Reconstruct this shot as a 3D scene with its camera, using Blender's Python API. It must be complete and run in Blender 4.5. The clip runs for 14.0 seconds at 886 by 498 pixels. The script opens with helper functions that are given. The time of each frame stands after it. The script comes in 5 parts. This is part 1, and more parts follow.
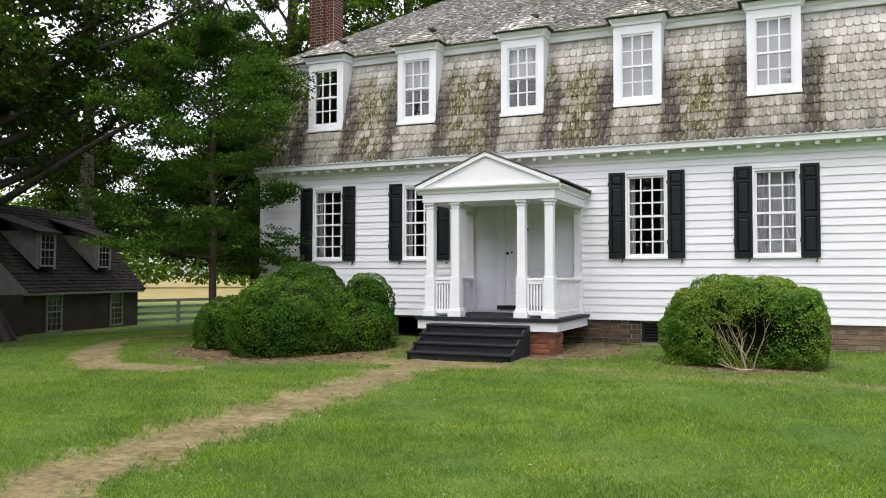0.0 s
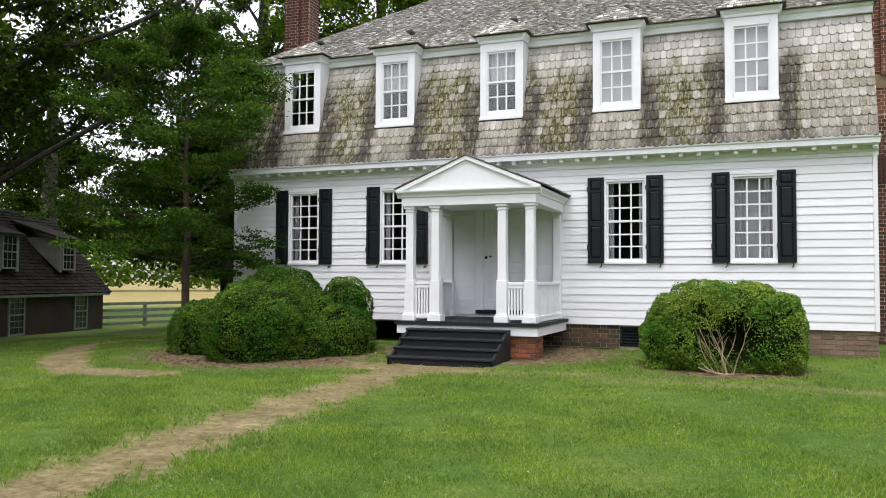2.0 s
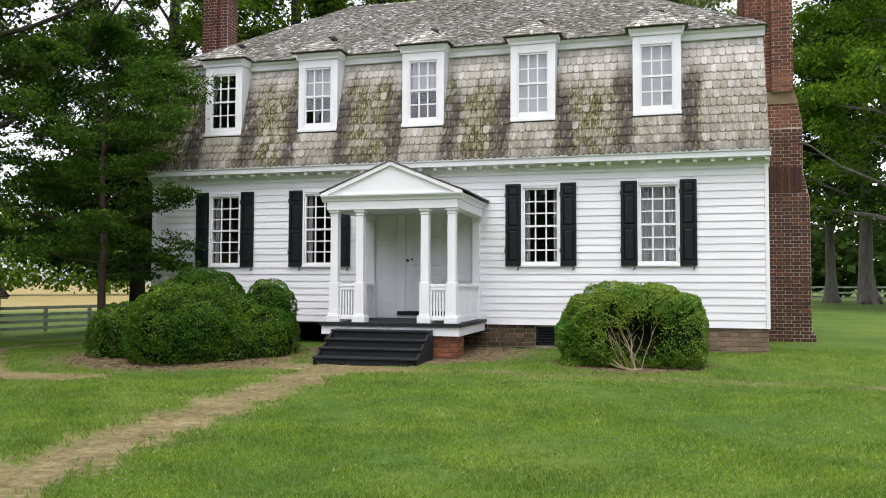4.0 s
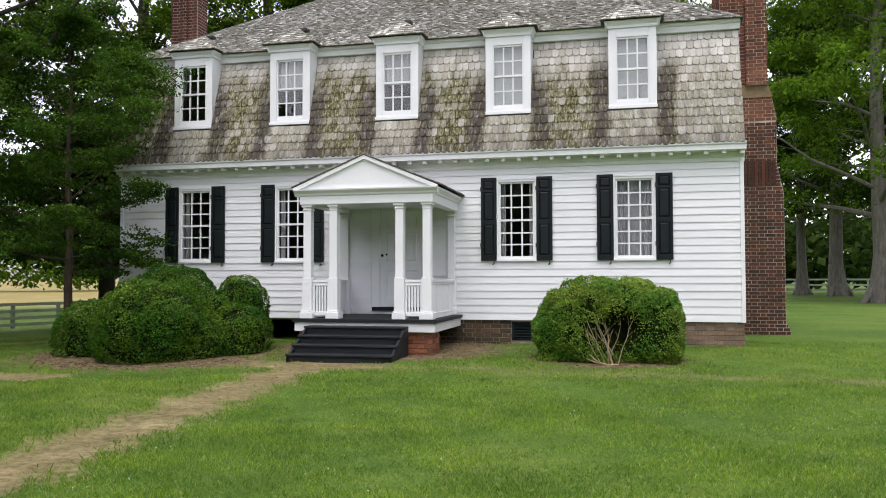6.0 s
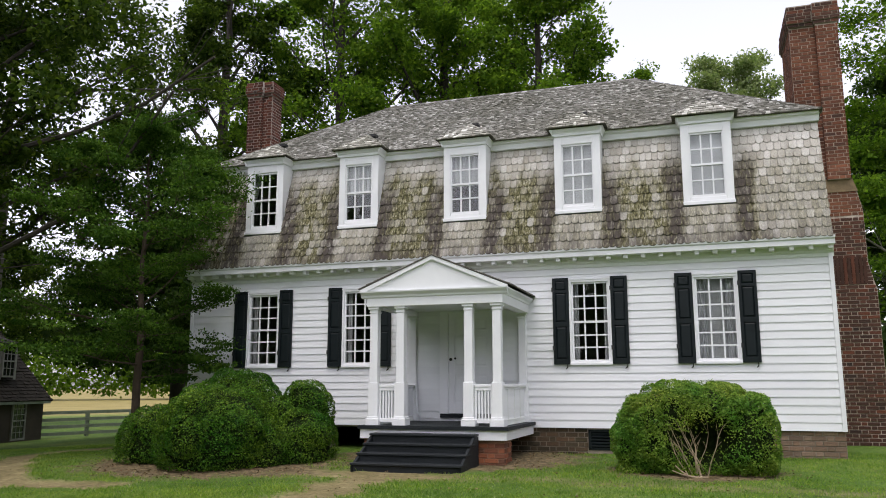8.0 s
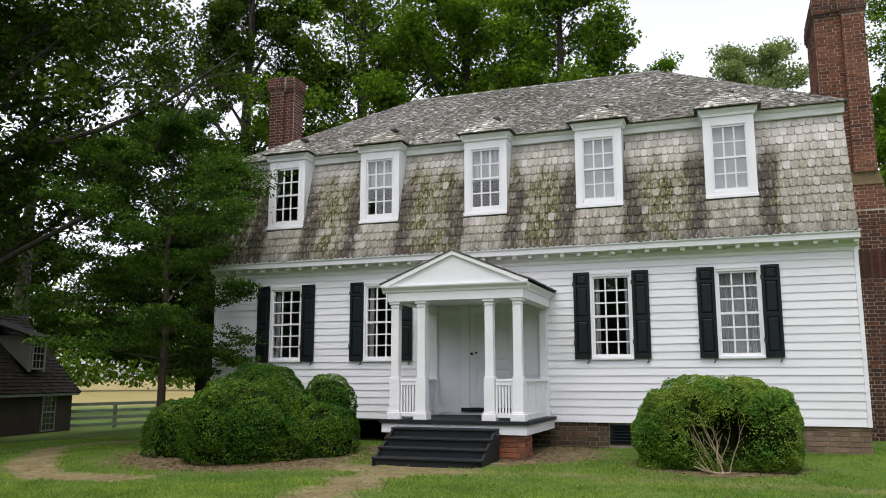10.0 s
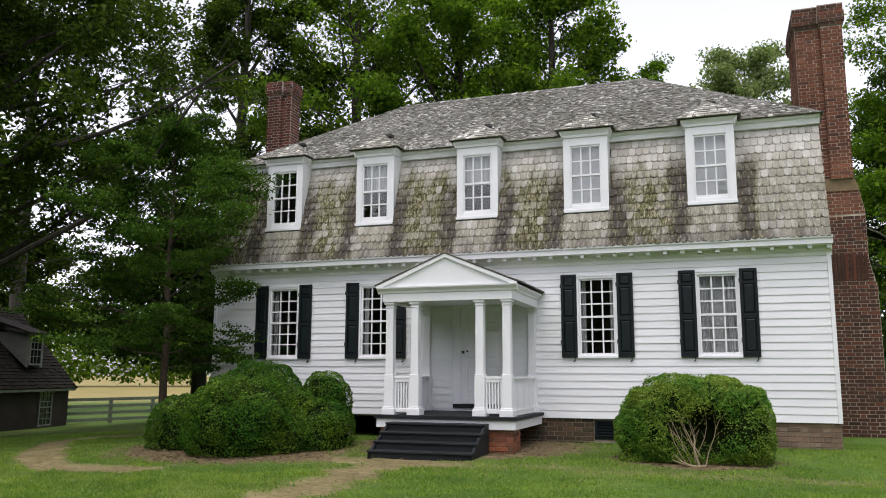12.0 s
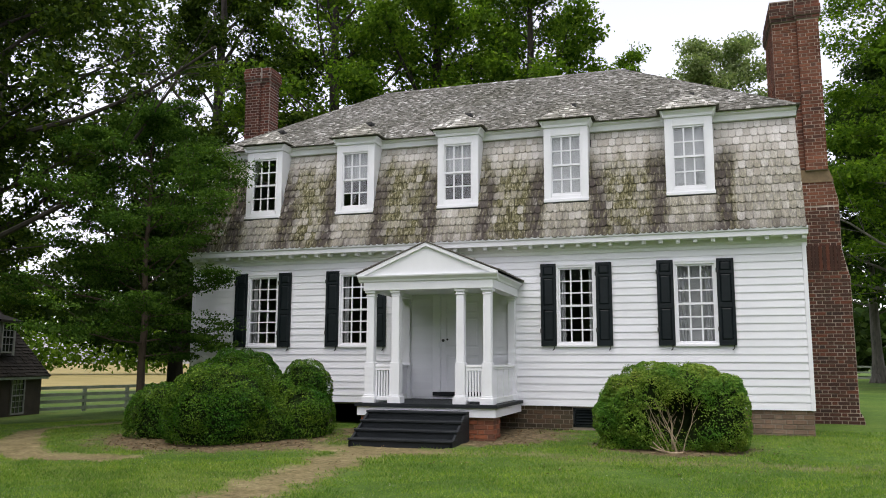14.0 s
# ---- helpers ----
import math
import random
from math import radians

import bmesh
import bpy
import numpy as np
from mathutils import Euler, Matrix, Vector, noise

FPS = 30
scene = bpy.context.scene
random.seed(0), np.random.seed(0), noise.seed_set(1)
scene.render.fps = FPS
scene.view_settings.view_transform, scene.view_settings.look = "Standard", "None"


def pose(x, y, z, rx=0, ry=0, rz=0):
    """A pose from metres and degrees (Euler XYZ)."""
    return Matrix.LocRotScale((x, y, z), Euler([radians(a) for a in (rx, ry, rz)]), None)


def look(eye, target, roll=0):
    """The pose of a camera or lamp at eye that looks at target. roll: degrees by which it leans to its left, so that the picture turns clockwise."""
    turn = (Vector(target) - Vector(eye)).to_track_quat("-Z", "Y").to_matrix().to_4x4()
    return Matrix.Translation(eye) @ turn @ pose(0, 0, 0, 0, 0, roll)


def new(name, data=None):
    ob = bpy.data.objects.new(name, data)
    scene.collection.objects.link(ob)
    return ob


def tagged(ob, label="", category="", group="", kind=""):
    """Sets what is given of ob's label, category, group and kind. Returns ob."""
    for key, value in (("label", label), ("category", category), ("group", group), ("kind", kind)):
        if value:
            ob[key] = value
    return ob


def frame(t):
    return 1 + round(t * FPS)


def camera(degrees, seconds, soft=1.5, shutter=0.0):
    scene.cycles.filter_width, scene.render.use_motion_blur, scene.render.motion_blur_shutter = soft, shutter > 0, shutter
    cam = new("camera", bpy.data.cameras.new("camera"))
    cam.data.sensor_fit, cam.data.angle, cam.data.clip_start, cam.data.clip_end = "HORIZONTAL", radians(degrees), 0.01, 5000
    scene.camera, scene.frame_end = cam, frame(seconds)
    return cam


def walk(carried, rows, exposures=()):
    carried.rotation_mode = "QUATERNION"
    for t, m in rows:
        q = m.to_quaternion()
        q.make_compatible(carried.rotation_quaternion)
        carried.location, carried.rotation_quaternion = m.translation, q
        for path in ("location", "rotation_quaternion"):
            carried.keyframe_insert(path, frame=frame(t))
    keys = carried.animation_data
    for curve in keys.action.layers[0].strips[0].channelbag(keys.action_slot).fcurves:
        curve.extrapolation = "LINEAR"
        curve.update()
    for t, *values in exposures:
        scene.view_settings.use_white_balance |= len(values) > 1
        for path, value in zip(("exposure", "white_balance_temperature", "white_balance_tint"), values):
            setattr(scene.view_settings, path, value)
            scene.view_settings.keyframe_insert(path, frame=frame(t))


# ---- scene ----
cam = camera(57.9, 14.0, soft=0.95)
PATH = [
    (0, (-1.668, -15.115, 1.249), (-2.47, -13.284, 1.319), 0.1),
    (0.5, (-1.66, -14.929, 1.263), (-2.4, -13.072, 1.332), -0.0),
    (1, (-1.706, -14.884, 1.28), (-2.427, -13.02, 1.346), 0.0),
    (1.5, (-1.842, -14.96, 1.267), (-2.566, -13.097, 1.338), 0.2),
    (2, (-1.915, -15.111, 1.251), (-2.641, -13.249, 1.331), 0.3),
    (2.5, (-1.896, -15.287, 1.236), (-2.615, -13.422, 1.323), 0.3),
    (3, (-1.921, -15.449, 1.239), (-2.612, -13.574, 1.331), 0.3),
    (3.5, (-1.993, -15.571, 1.206), (-2.596, -13.667, 1.301), 0.3),
    (4, (-2.008, -15.617, 1.229), (-2.519, -13.686, 1.318), 0.2),
    (4.2, (-1.938, -15.588, 1.226), (-2.424, -13.65, 1.313), 0.2),
    (6.3, (-2.06, -15.385, 1.264), (-2.511, -13.438, 1.338), -0.1),
    (6.5, (-2.051, -15.339, 1.279), (-2.53, -13.402, 1.412), -0.2),
    (7, (-2.079, -15.26, 1.24), (-2.615, -13.354, 1.522), -0.2),
    (7.5, (-2.095, -15.183, 1.21), (-2.676, -13.299, 1.548), -0.1),
    (8, (-2.171, -15.02, 1.182), (-2.779, -13.145, 1.523), -0.1),
    (10.5, (-2.067, -15.069, 1.252), (-2.736, -13.211, 1.57), -0.0),
    (11, (-1.937, -15.25, 1.266), (-2.608, -13.394, 1.584), 0.0),
    (11.5, (-1.9, -15.43, 1.278), (-2.562, -13.569, 1.593), 0.0),
    (12, (-1.921, -15.646, 1.242), (-2.566, -13.779, 1.555), 0.2),
    (12.5, (-1.925, -15.737, 1.235), (-2.555, -13.864, 1.544), 0.1),
    (13, (-1.951, -15.743, 1.231), (-2.563, -13.863, 1.531), 0.0),
    (13.5, (-1.964, -15.723, 1.253), (-2.565, -13.838, 1.542), 0.1),
    (14, (-2.0, -15.709, 1.248), (-2.589, -13.819, 1.532), 0.2),
]
walk(cam, [(t, look(eye, target, roll)) for t, eye, target, roll in PATH], exposures=[(0, 1.52), (4.2, 1.46), (6.5, 1.28), (7.5, 1.16), (14, 1.16)])

# ---- light: a bright overcast sky ----
world = bpy.data.worlds.new("overcast_sky")
scene.world = world
world.use_nodes = True
wn = world.node_tree
wn.nodes.clear()
sky = wn.nodes.new("ShaderNodeTexSky")
sky.sky_type = "NISHITA"
sky.sun_disc = False
sky.sun_elevation, sky.sun_rotation = radians(70), radians(180)
sky.dust_density, sky.air_density = 2.0, 1.0
desat = wn.nodes.new("ShaderNodeHueSaturation")
desat.inputs["Saturation"].default_value = 0.3
bg = wn.nodes.new("ShaderNodeBackground")
bg.inputs["Strength"].default_value = 0.15
wout = wn.nodes.new("ShaderNodeOutputWorld")
wn.links.new(sky.outputs[0], desat.inputs["Color"])
cloud = wn.nodes.new("ShaderNodeMix")
cloud.data_type, cloud.blend_type = "RGBA", "MULTIPLY"
cloud.inputs["Factor"].default_value = 1.0
cloud.inputs[7].default_value = (1.04, 0.985, 1.0, 1)
wn.links.new(desat.outputs[0], cloud.inputs[6])
wn.links.new(cloud.outputs[2], bg.inputs["Color"])
wn.links.new(bg.outputs[0], wout.inputs["Surface"])
sun = new("sun", bpy.data.lights.new("sun", "SUN"))
sun.data.energy, sun.data.angle, sun.data.color = 0.5, radians(40), (1.0, 0.97, 0.92)
sun.matrix_world = look((2, -16, 41), (0, 0, 0))

# ---- materials ----
def material(name, rough=0.7, metal=0.0, spec=0.5):
    m = bpy.data.materials.new(name)
    m.use_nodes = True
    b = m.node_tree.nodes["Principled BSDF"]
    b.inputs["Roughness"].default_value = rough
    b.inputs["Metallic"].default_value = metal
    b.inputs["Specular IOR Level"].default_value = spec
    return m, m.node_tree, b


def node(tree, kind, **values):
    n = tree.nodes.new(kind)
    for key, v in values.items():
        n.inputs[key.replace("_", " ")].default_value = v
    return n


def noise_fac(tree, scale, detail=4.0, rough=0.6, stretch=None):
    """A noise in object space, stretched along the axes."""
    tc = tree.nodes.new("ShaderNodeTexCoord")
    mp = tree.nodes.new("ShaderNodeMapping")
    if stretch:
        mp.inputs["Scale"].default_value = stretch
    tree.links.new(tc.outputs["Object"], mp.inputs["Vector"])
    n = node(tree, "ShaderNodeTexNoise", Scale=scale, Detail=detail, Roughness=rough)
    tree.links.new(mp.outputs[0], n.inputs["Vector"])
    return n.outputs["Fac"]


def ramp(tree, fac, stops):
    r = tree.nodes.new("ShaderNodeValToRGB")
    els = r.color_ramp.elements
    while len(els) < len(stops):
        els.new(0.5)
    for e, (p, c) in zip(els, stops):
        e.position, e.color = p, (*c, 1)
    tree.links.new(fac, r.inputs["Fac"])
    return r.outputs["Color"]


def mix(tree, fac, a, b, how="MIX"):
    m = tree.nodes.new("ShaderNodeMix")
    m.data_type, m.blend_type = "RGBA", how
    for v, s in ((fac, 0), (a, 6), (b, 7)):
        if isinstance(v, (int, float)):
            m.inputs[s].default_value = v
        elif isinstance(v, tuple):
            m.inputs[s].default_value = (*v, 1)
        else:
            tree.links.new(v, m.inputs[s])
    return m.outputs[2]


def bump(tree, b, height, strength=0.3, distance=0.01):
    n = node(tree, "ShaderNodeBump", Strength=strength, Distance=distance)
    tree.links.new(height, n.inputs["Height"])
    tree.links.new(n.outputs[0], b.inputs["Normal"])


def simple(name, c0, c1, scale=6.0, rough=0.7, bump_scale=40.0, strength=0.25, stretch=None, spec=0.5, by_object=0.0):
    """Two tones broken up at two scales, with a fine relief."""
    m, t, b = material(name, rough, 0, spec)
    big = ramp(t, noise_fac(t, scale, 5, 0.65, stretch), [(0.3, c0), (0.7, c1)])
    fine = noise_fac(t, bump_scale, 5, 0.7, stretch)
    col = mix(t, 0.25, big, ramp(t, fine, [(0.3, c0), (0.7, c1)]))
    if by_object:
        oi = t.nodes.new("ShaderNodeObjectInfo")
        shade = ramp(t, oi.outputs["Random"], [(0.0, (1 - by_object,) * 3), (1.0, (1 + by_object * 0.4,) * 3)])
        col = mix(t, 1.0, col, shade, "MULTIPLY")
    t.links.new(col, b.inputs["Base Color"])
    bump(t, b, fine, strength, 0.006)
    return m


WHITE = simple("white_paint", (0.70, 0.71, 0.735), (0.785, 0.795, 0.815), 1.6, 0.5, 60, 0.12, (0.5, 1, 1.5), by_object=0.05)
TRIM = simple("white_trim_paint", (0.72, 0.73, 0.755), (0.80, 0.81, 0.83), 2.0, 0.45, 70, 0.1)
MOSSY = simple("greenish_white_paint", (0.62, 0.655, 0.61), (0.78, 0.79, 0.775), 1.5, 0.6, 40, 0.15)
BLACK = simple("black_green_paint", (0.003, 0.006, 0.0075), (0.006, 0.011, 0.013), 5, 0.45, 60, 0.15, spec=0.28)
STEP = simple("dark_grey_deck_paint", (0.006, 0.008, 0.010), (0.02, 0.024, 0.027), 3.5, 0.62, 45, 0.3, (0.5, 2, 2), spec=0.25)
IRON = simple("black_iron", (0.01, 0.01, 0.01), (0.02, 0.02, 0.02), 8, 0.5, 80, 0.2)
DARK = simple("dim_interior_boards", (0.08, 0.076, 0.074), (0.13, 0.125, 0.12), 3, 0.9, 40, 0.1)
CURTAIN = simple("grey_white_cotton", (0.40, 0.40, 0.42), (0.52, 0.52, 0.54), 4, 0.9, 60, 0.2)
BARK = simple("bark", (0.02, 0.017, 0.014), (0.06, 0.05, 0.04), 3, 0.95, 14, 0.9, (3, 3, 0.6))
BROWN_BARK = simple("brown_bark", (0.03, 0.021, 0.013), (0.085, 0.06, 0.04), 4, 0.95, 20, 0.8, (3, 3, 0.6))
GREY_BARK = simple("grey_furrowed_bark", (0.06, 0.055, 0.047), (0.20, 0.185, 0.16), 3, 0.95, 9, 0.9, (3, 3, 0.5))
PALE_BARK = simple("pale_bark", (0.22, 0.165, 0.10), (0.46, 0.37, 0.25), 9, 0.9, 40, 0.5)
MORTAR = simple("lime_mortar", (0.36, 0.32, 0.27), (0.56, 0.52, 0.45), 5, 0.95, 60, 0.4)
MORTAR_STACK = simple("uneven_lime_mortar", (0.11, 0.066, 0.045), (0.58, 0.50, 0.42), 4.5, 0.95, 60, 0.4)
CEMENT = simple("stained_cement", (0.10, 0.072, 0.04), (0.24, 0.17, 0.09), 5, 0.9, 40, 0.4)
MORTAR_RED = simple("rusty_mortar", (0.17, 0.085, 0.05), (0.33, 0.19, 0.125), 7, 0.95, 60, 0.4)
MORTAR_SOOT = simple("sooty_mortar", (0.24, 0.205, 0.18), (0.42, 0.37, 0.33), 4, 0.95, 60, 0.4)
MORTAR_DARK = simple("dark_mortar", (0.13, 0.105, 0.08), (0.32, 0.27, 0.215), 4, 0.95, 60, 0.4)
FENCE = simple("grey_green_fence_boards", (0.14, 0.17, 0.13), (0.26, 0.29, 0.23), 3, 0.85, 30, 0.3)
OLD_ROOF = simple("dark_wooden_shingles", (0.045, 0.04, 0.034), (0.12, 0.108, 0.09), 2.2, 0.9, 20, 0.5)
# Cottage brick: the shade of the trees is put into this dark colour.
FAR_BRICK = simple("shade_darkened_brick", (0.018, 0.015, 0.009), (0.05, 0.037, 0.025), 1.2, 0.95, 20, 0.4)


def brick_material(name, tones):
    m, t, b = material(name, 0.9, 0, 0.25)
    oi = t.nodes.new("ShaderNodeObjectInfo")
    geo = t.nodes.new("ShaderNodeNewGeometry")
    add = t.nodes.new("ShaderNodeMath")
    add.operation = "ADD"
    t.links.new(oi.outputs["Random"], add.inputs[0])
    t.links.new(geo.outputs["Random Per Island"], add.inputs[1])
    fr = t.nodes.new("ShaderNodeMath")
    fr.operation = "FRACT"
    t.links.new(add.outputs[0], fr.inputs[0])
    col = ramp(t, fr.outputs[0], [(i / (len(tones) - 1), c) for i, c in enumerate(tones)])
    fine = noise_fac(t, 30, 6, 0.7)
    col = mix(t, 0.55, col, ramp(t, fine, [(0.25, (0.35, 0.3, 0.28)), (0.75, (1.3, 1.25, 1.2))]), "MULTIPLY")
    soot = ramp(t, noise_fac(t, 1.3, 4, 0.6), [(0.35, (0.5, 0.47, 0.45)), (0.6, (1, 1, 1))])
    t.links.new(mix(t, 1.0, col, soot, "MULTIPLY"), b.inputs["Base Color"])
    bump(t, b, fine, 0.5, 0.006)
    return m


BRICK = brick_material("red_brown_brick", [(0.125, 0.055, 0.033), (0.20, 0.08, 0.043), (0.155, 0.062, 0.037), (0.25, 0.095, 0.05), (0.085, 0.045, 0.033)])
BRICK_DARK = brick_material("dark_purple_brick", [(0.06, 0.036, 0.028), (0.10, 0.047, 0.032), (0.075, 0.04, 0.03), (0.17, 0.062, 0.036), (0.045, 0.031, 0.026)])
BRICK_STACK = brick_material("sooty_red_brick", [(0.10, 0.04, 0.028), (0.15, 0.052, 0.034), (0.07, 0.035, 0.027), (0.18, 0.064, 0.04), (0.045, 0.028, 0.024)])
BRICK_OLD = brick_material("weathered_brick", [(0.23, 0.16, 0.11), (0.29, 0.195, 0.135), (0.19, 0.14, 0.10), (0.34, 0.25, 0.18), (0.15, 0.11, 0.085)])
BRICK_MOSSY = brick_material("mossy_damp_brick", [(0.05, 0.046, 0.028), (0.12, 0.085, 0.052), (0.075, 0.062, 0.036), (0.16, 0.10, 0.06), (0.035, 0.035, 0.02)])
BRICK_PIER = brick_material("orange_brick", [(0.30, 0.11, 0.06), (0.38, 0.14, 0.07), (0.22, 0.09, 0.055), (0.14, 0.075, 0.05)])


def shingle_material(name, upper, pale=1.0):
    """Weathered cedar: pale grey to brown, with soot-dark runs, green-yellow lichen."""
    m, t, b = material(name, 0.92, 0, 0.2)
    oi = t.nodes.new("ShaderNodeObjectInfo")
    geo = t.nodes.new("ShaderNodeNewGeometry")
    add = t.nodes.new("ShaderNodeMath")
    add.operation = "ADD"
    t.links.new(oi.outputs["Random"], add.inputs[0])
    t.links.new(geo.outputs["Random Per Island"], add.inputs[1])
    fr = t.nodes.new("ShaderNodeMath")
    fr.operation = "FRACT"
    t.links.new(add.outputs[0], fr.inputs[0])
    if upper:
        col = ramp(t, fr.outputs[0], [(0, (0.13, 0.128, 0.112)), (0.5, (0.195, 0.19, 0.17)), (0.80, (0.26, 0.255, 0.235)), (0.92, (0.40, 0.395, 0.375)), (1, (0.50, 0.495, 0.475))])
        runs = ramp(t, noise_fac(t, 0.5, 5, 0.6), [(0.3, (0.72 * pale, 0.72 * pale, 0.66 * pale)), (0.65, (1.1 * pale,) * 3)])
        col = mix(t, 1.0, col, runs, "MULTIPLY")
    else:
        col = ramp(t, fr.outputs[0], [(0, (0.36, 0.335, 0.295)), (0.3, (0.44, 0.418, 0.385)), (0.6, (0.50, 0.478, 0.448)), (0.85, (0.57, 0.55, 0.522)), (1, (0.38, 0.352, 0.30))])
        lichen = ramp(t, noise_fac(t, 2.6, 6, 0.7, (1.3, 1.0, 0.4)), [(0.28, (0.25, 0.25, 0.25)), (0.46, (1, 1, 1))])
        at = t.nodes.new("ShaderNodeAttribute")
        at.attribute_name = "damp"
        own = t.nodes.new("ShaderNodeMath")
        own.operation = "MULTIPLY"
        own.inputs[1].default_value = 7.3
        t.links.new(fr.outputs[0], own.inputs[0])
        own2 = t.nodes.new("ShaderNodeMath")
        own2.operation = "FRACT"
        t.links.new(own.outputs[0], own2.inputs[0])
        li = mix(t, 1.0, lichen, at.outputs["Color"], "MULTIPLY")
        li = mix(t, 1.0, li, ramp(t, own2.outputs[0], [(0.0, (0.45, 0.45, 0.45)), (0.35, (1, 1, 1))]), "MULTIPLY")
        sep = t.nodes.new("ShaderNodeSeparateColor")
        t.links.new(li, sep.inputs[0])
        moss = ramp(t, noise_fac(t, 16.0, 5, 0.75, (1.8, 1, 0.4)), [(0.41, (0.035, 0.033, 0.019)), (0.49, (0.105, 0.098, 0.04)), (0.57, (0.25, 0.237, 0.15)), (0.67, (0.50, 0.475, 0.42))])
        col = mix(t, sep.outputs["Red"], col, moss)
        soot = t.nodes.new("ShaderNodeMath")
        soot.operation = "MULTIPLY"
        soot.use_clamp = True
        brk = ramp(t, noise_fac(t, 11.0, 5, 0.75, (1.8, 1, 0.35)), [(0.38, (0.2, 0.2, 0.2)), (0.52, (1, 1, 1))])
        sb = t.nodes.new("ShaderNodeSeparateColor")
        t.links.new(brk, sb.inputs[0])
        sg = t.nodes.new("ShaderNodeSeparateColor")
        t.links.new(at.outputs["Color"], sg.inputs[0])
        t.links.new(sg.outputs["Green"], soot.inputs[0])
        t.links.new(sb.outputs["Red"], soot.inputs[1])
        col = mix(t, soot.outputs[0], col, (0.055, 0.045, 0.042))
    fine = noise_fac(t, 22, 6, 0.75, (4, 4, 0.5))
    col = mix(t, 0.9, col, ramp(t, fine, [(0.36, (0.55, 0.53, 0.5)), (0.48, (0.98, 0.98, 0.98)), (0.66, (1.18, 1.18, 1.18))]), "MULTIPLY")
    t.links.new(col, b.inputs["Base Color"])
    bump(t, b, fine, 0.6, 0.006)
    return m


SCALE = shingle_material("fish_scale_cedar", False)
SHAKE = shingle_material("grey_cedar_shakes", True)
SHAKE_PALE = shingle_material("pale_grey_cedar_shakes", True, 1.5)


def leaf_material(name, tones, back=0.35, tint=((0.6, 0.68, 0.55), (1.25, 1.15, 1.15)), rough=0.65, spec=0.05):
    m, t, b = material(name, rough, 0, spec)
    geo = t.nodes.new("ShaderNodeNewGeometry")
    col = ramp(t, geo.outputs["Random Per Island"], [(i / (len(tones) - 1), c) for i, c in enumerate(tones)])
    big = ramp(t, noise_fac(t, 1.6, 4, 0.6), [(0.36, tint[0]), (0.64, tint[1])])
    col = mix(t, 1.0, col, big, "MULTIPLY")
    t.links.new(col, b.inputs["Base Color"])
    tr = t.nodes.new("ShaderNodeBsdfTranslucent")
    t.links.new(mix(t, 1.0, col, (1.25, 1.4, 0.7), "MULTIPLY"), tr.inputs["Color"])
    sh = t.nodes.new("ShaderNodeMixShader")
    sh.inputs[0].default_value = back
    t.links.new(b.outputs[0], sh.inputs[1])
    t.links.new(tr.outputs[0], sh.inputs[2])
    t.links.new(sh.outputs[0], t.nodes["Material Output"].inputs["Surface"])
    return m


LEAF_DARK = leaf_material("dark_oak_leaves", [(0.02, 0.042, 0.010), (0.034, 0.064, 0.014), (0.055, 0.09, 0.02)], 0.36)
LEAF_OAK = leaf_material("oak_leaves", [(0.022, 0.042, 0.008), (0.04, 0.072, 0.012), (0.085, 0.125, 0.02)], 0.34, ((0.45, 0.55, 0.45), (1.4, 1.3, 1.1)))
LEAF_MID = leaf_material("maple_leaves", [(0.055, 0.11, 0.014), (0.095, 0.17, 0.022), (0.155, 0.24, 0.03)], 0.55, ((0.5, 0.6, 0.5), (1.35, 1.25, 1.1)))
LEAF_SLIM = leaf_material("holly_leaves", [(0.026, 0.062, 0.010), (0.05, 0.104, 0.018), (0.09, 0.16, 0.03)], 0.4, ((0.5, 0.6, 0.5), (1.35, 1.25, 1.1)))
# Pale, greyed green: haze and backlight of the distance put into the colour.
LEAF_HAZE = leaf_material("haze_paled_leaves", [(0.15, 0.20, 0.095), (0.20, 0.255, 0.125), (0.25, 0.30, 0.16)], 0.5)
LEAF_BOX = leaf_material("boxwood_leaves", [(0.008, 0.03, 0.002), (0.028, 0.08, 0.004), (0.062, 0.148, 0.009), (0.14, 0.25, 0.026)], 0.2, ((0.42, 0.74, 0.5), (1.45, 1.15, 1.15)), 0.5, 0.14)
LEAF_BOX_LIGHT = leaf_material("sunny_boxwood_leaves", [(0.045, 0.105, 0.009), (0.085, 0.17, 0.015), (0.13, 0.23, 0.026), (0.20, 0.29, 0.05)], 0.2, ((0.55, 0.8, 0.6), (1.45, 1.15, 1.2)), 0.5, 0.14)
BLADE = leaf_material("grass_blades", [(0.083, 0.165, 0.024), (0.138, 0.243, 0.036), (0.20, 0.305, 0.054), (0.33, 0.37, 0.14)], 0.55, ((0.68, 0.74, 0.85), (1.2, 1.12, 1.0)))
CLOVER = leaf_material("clover_heads", [(0.5, 0.5, 0.42), (0.62, 0.62, 0.55)], 0.2)


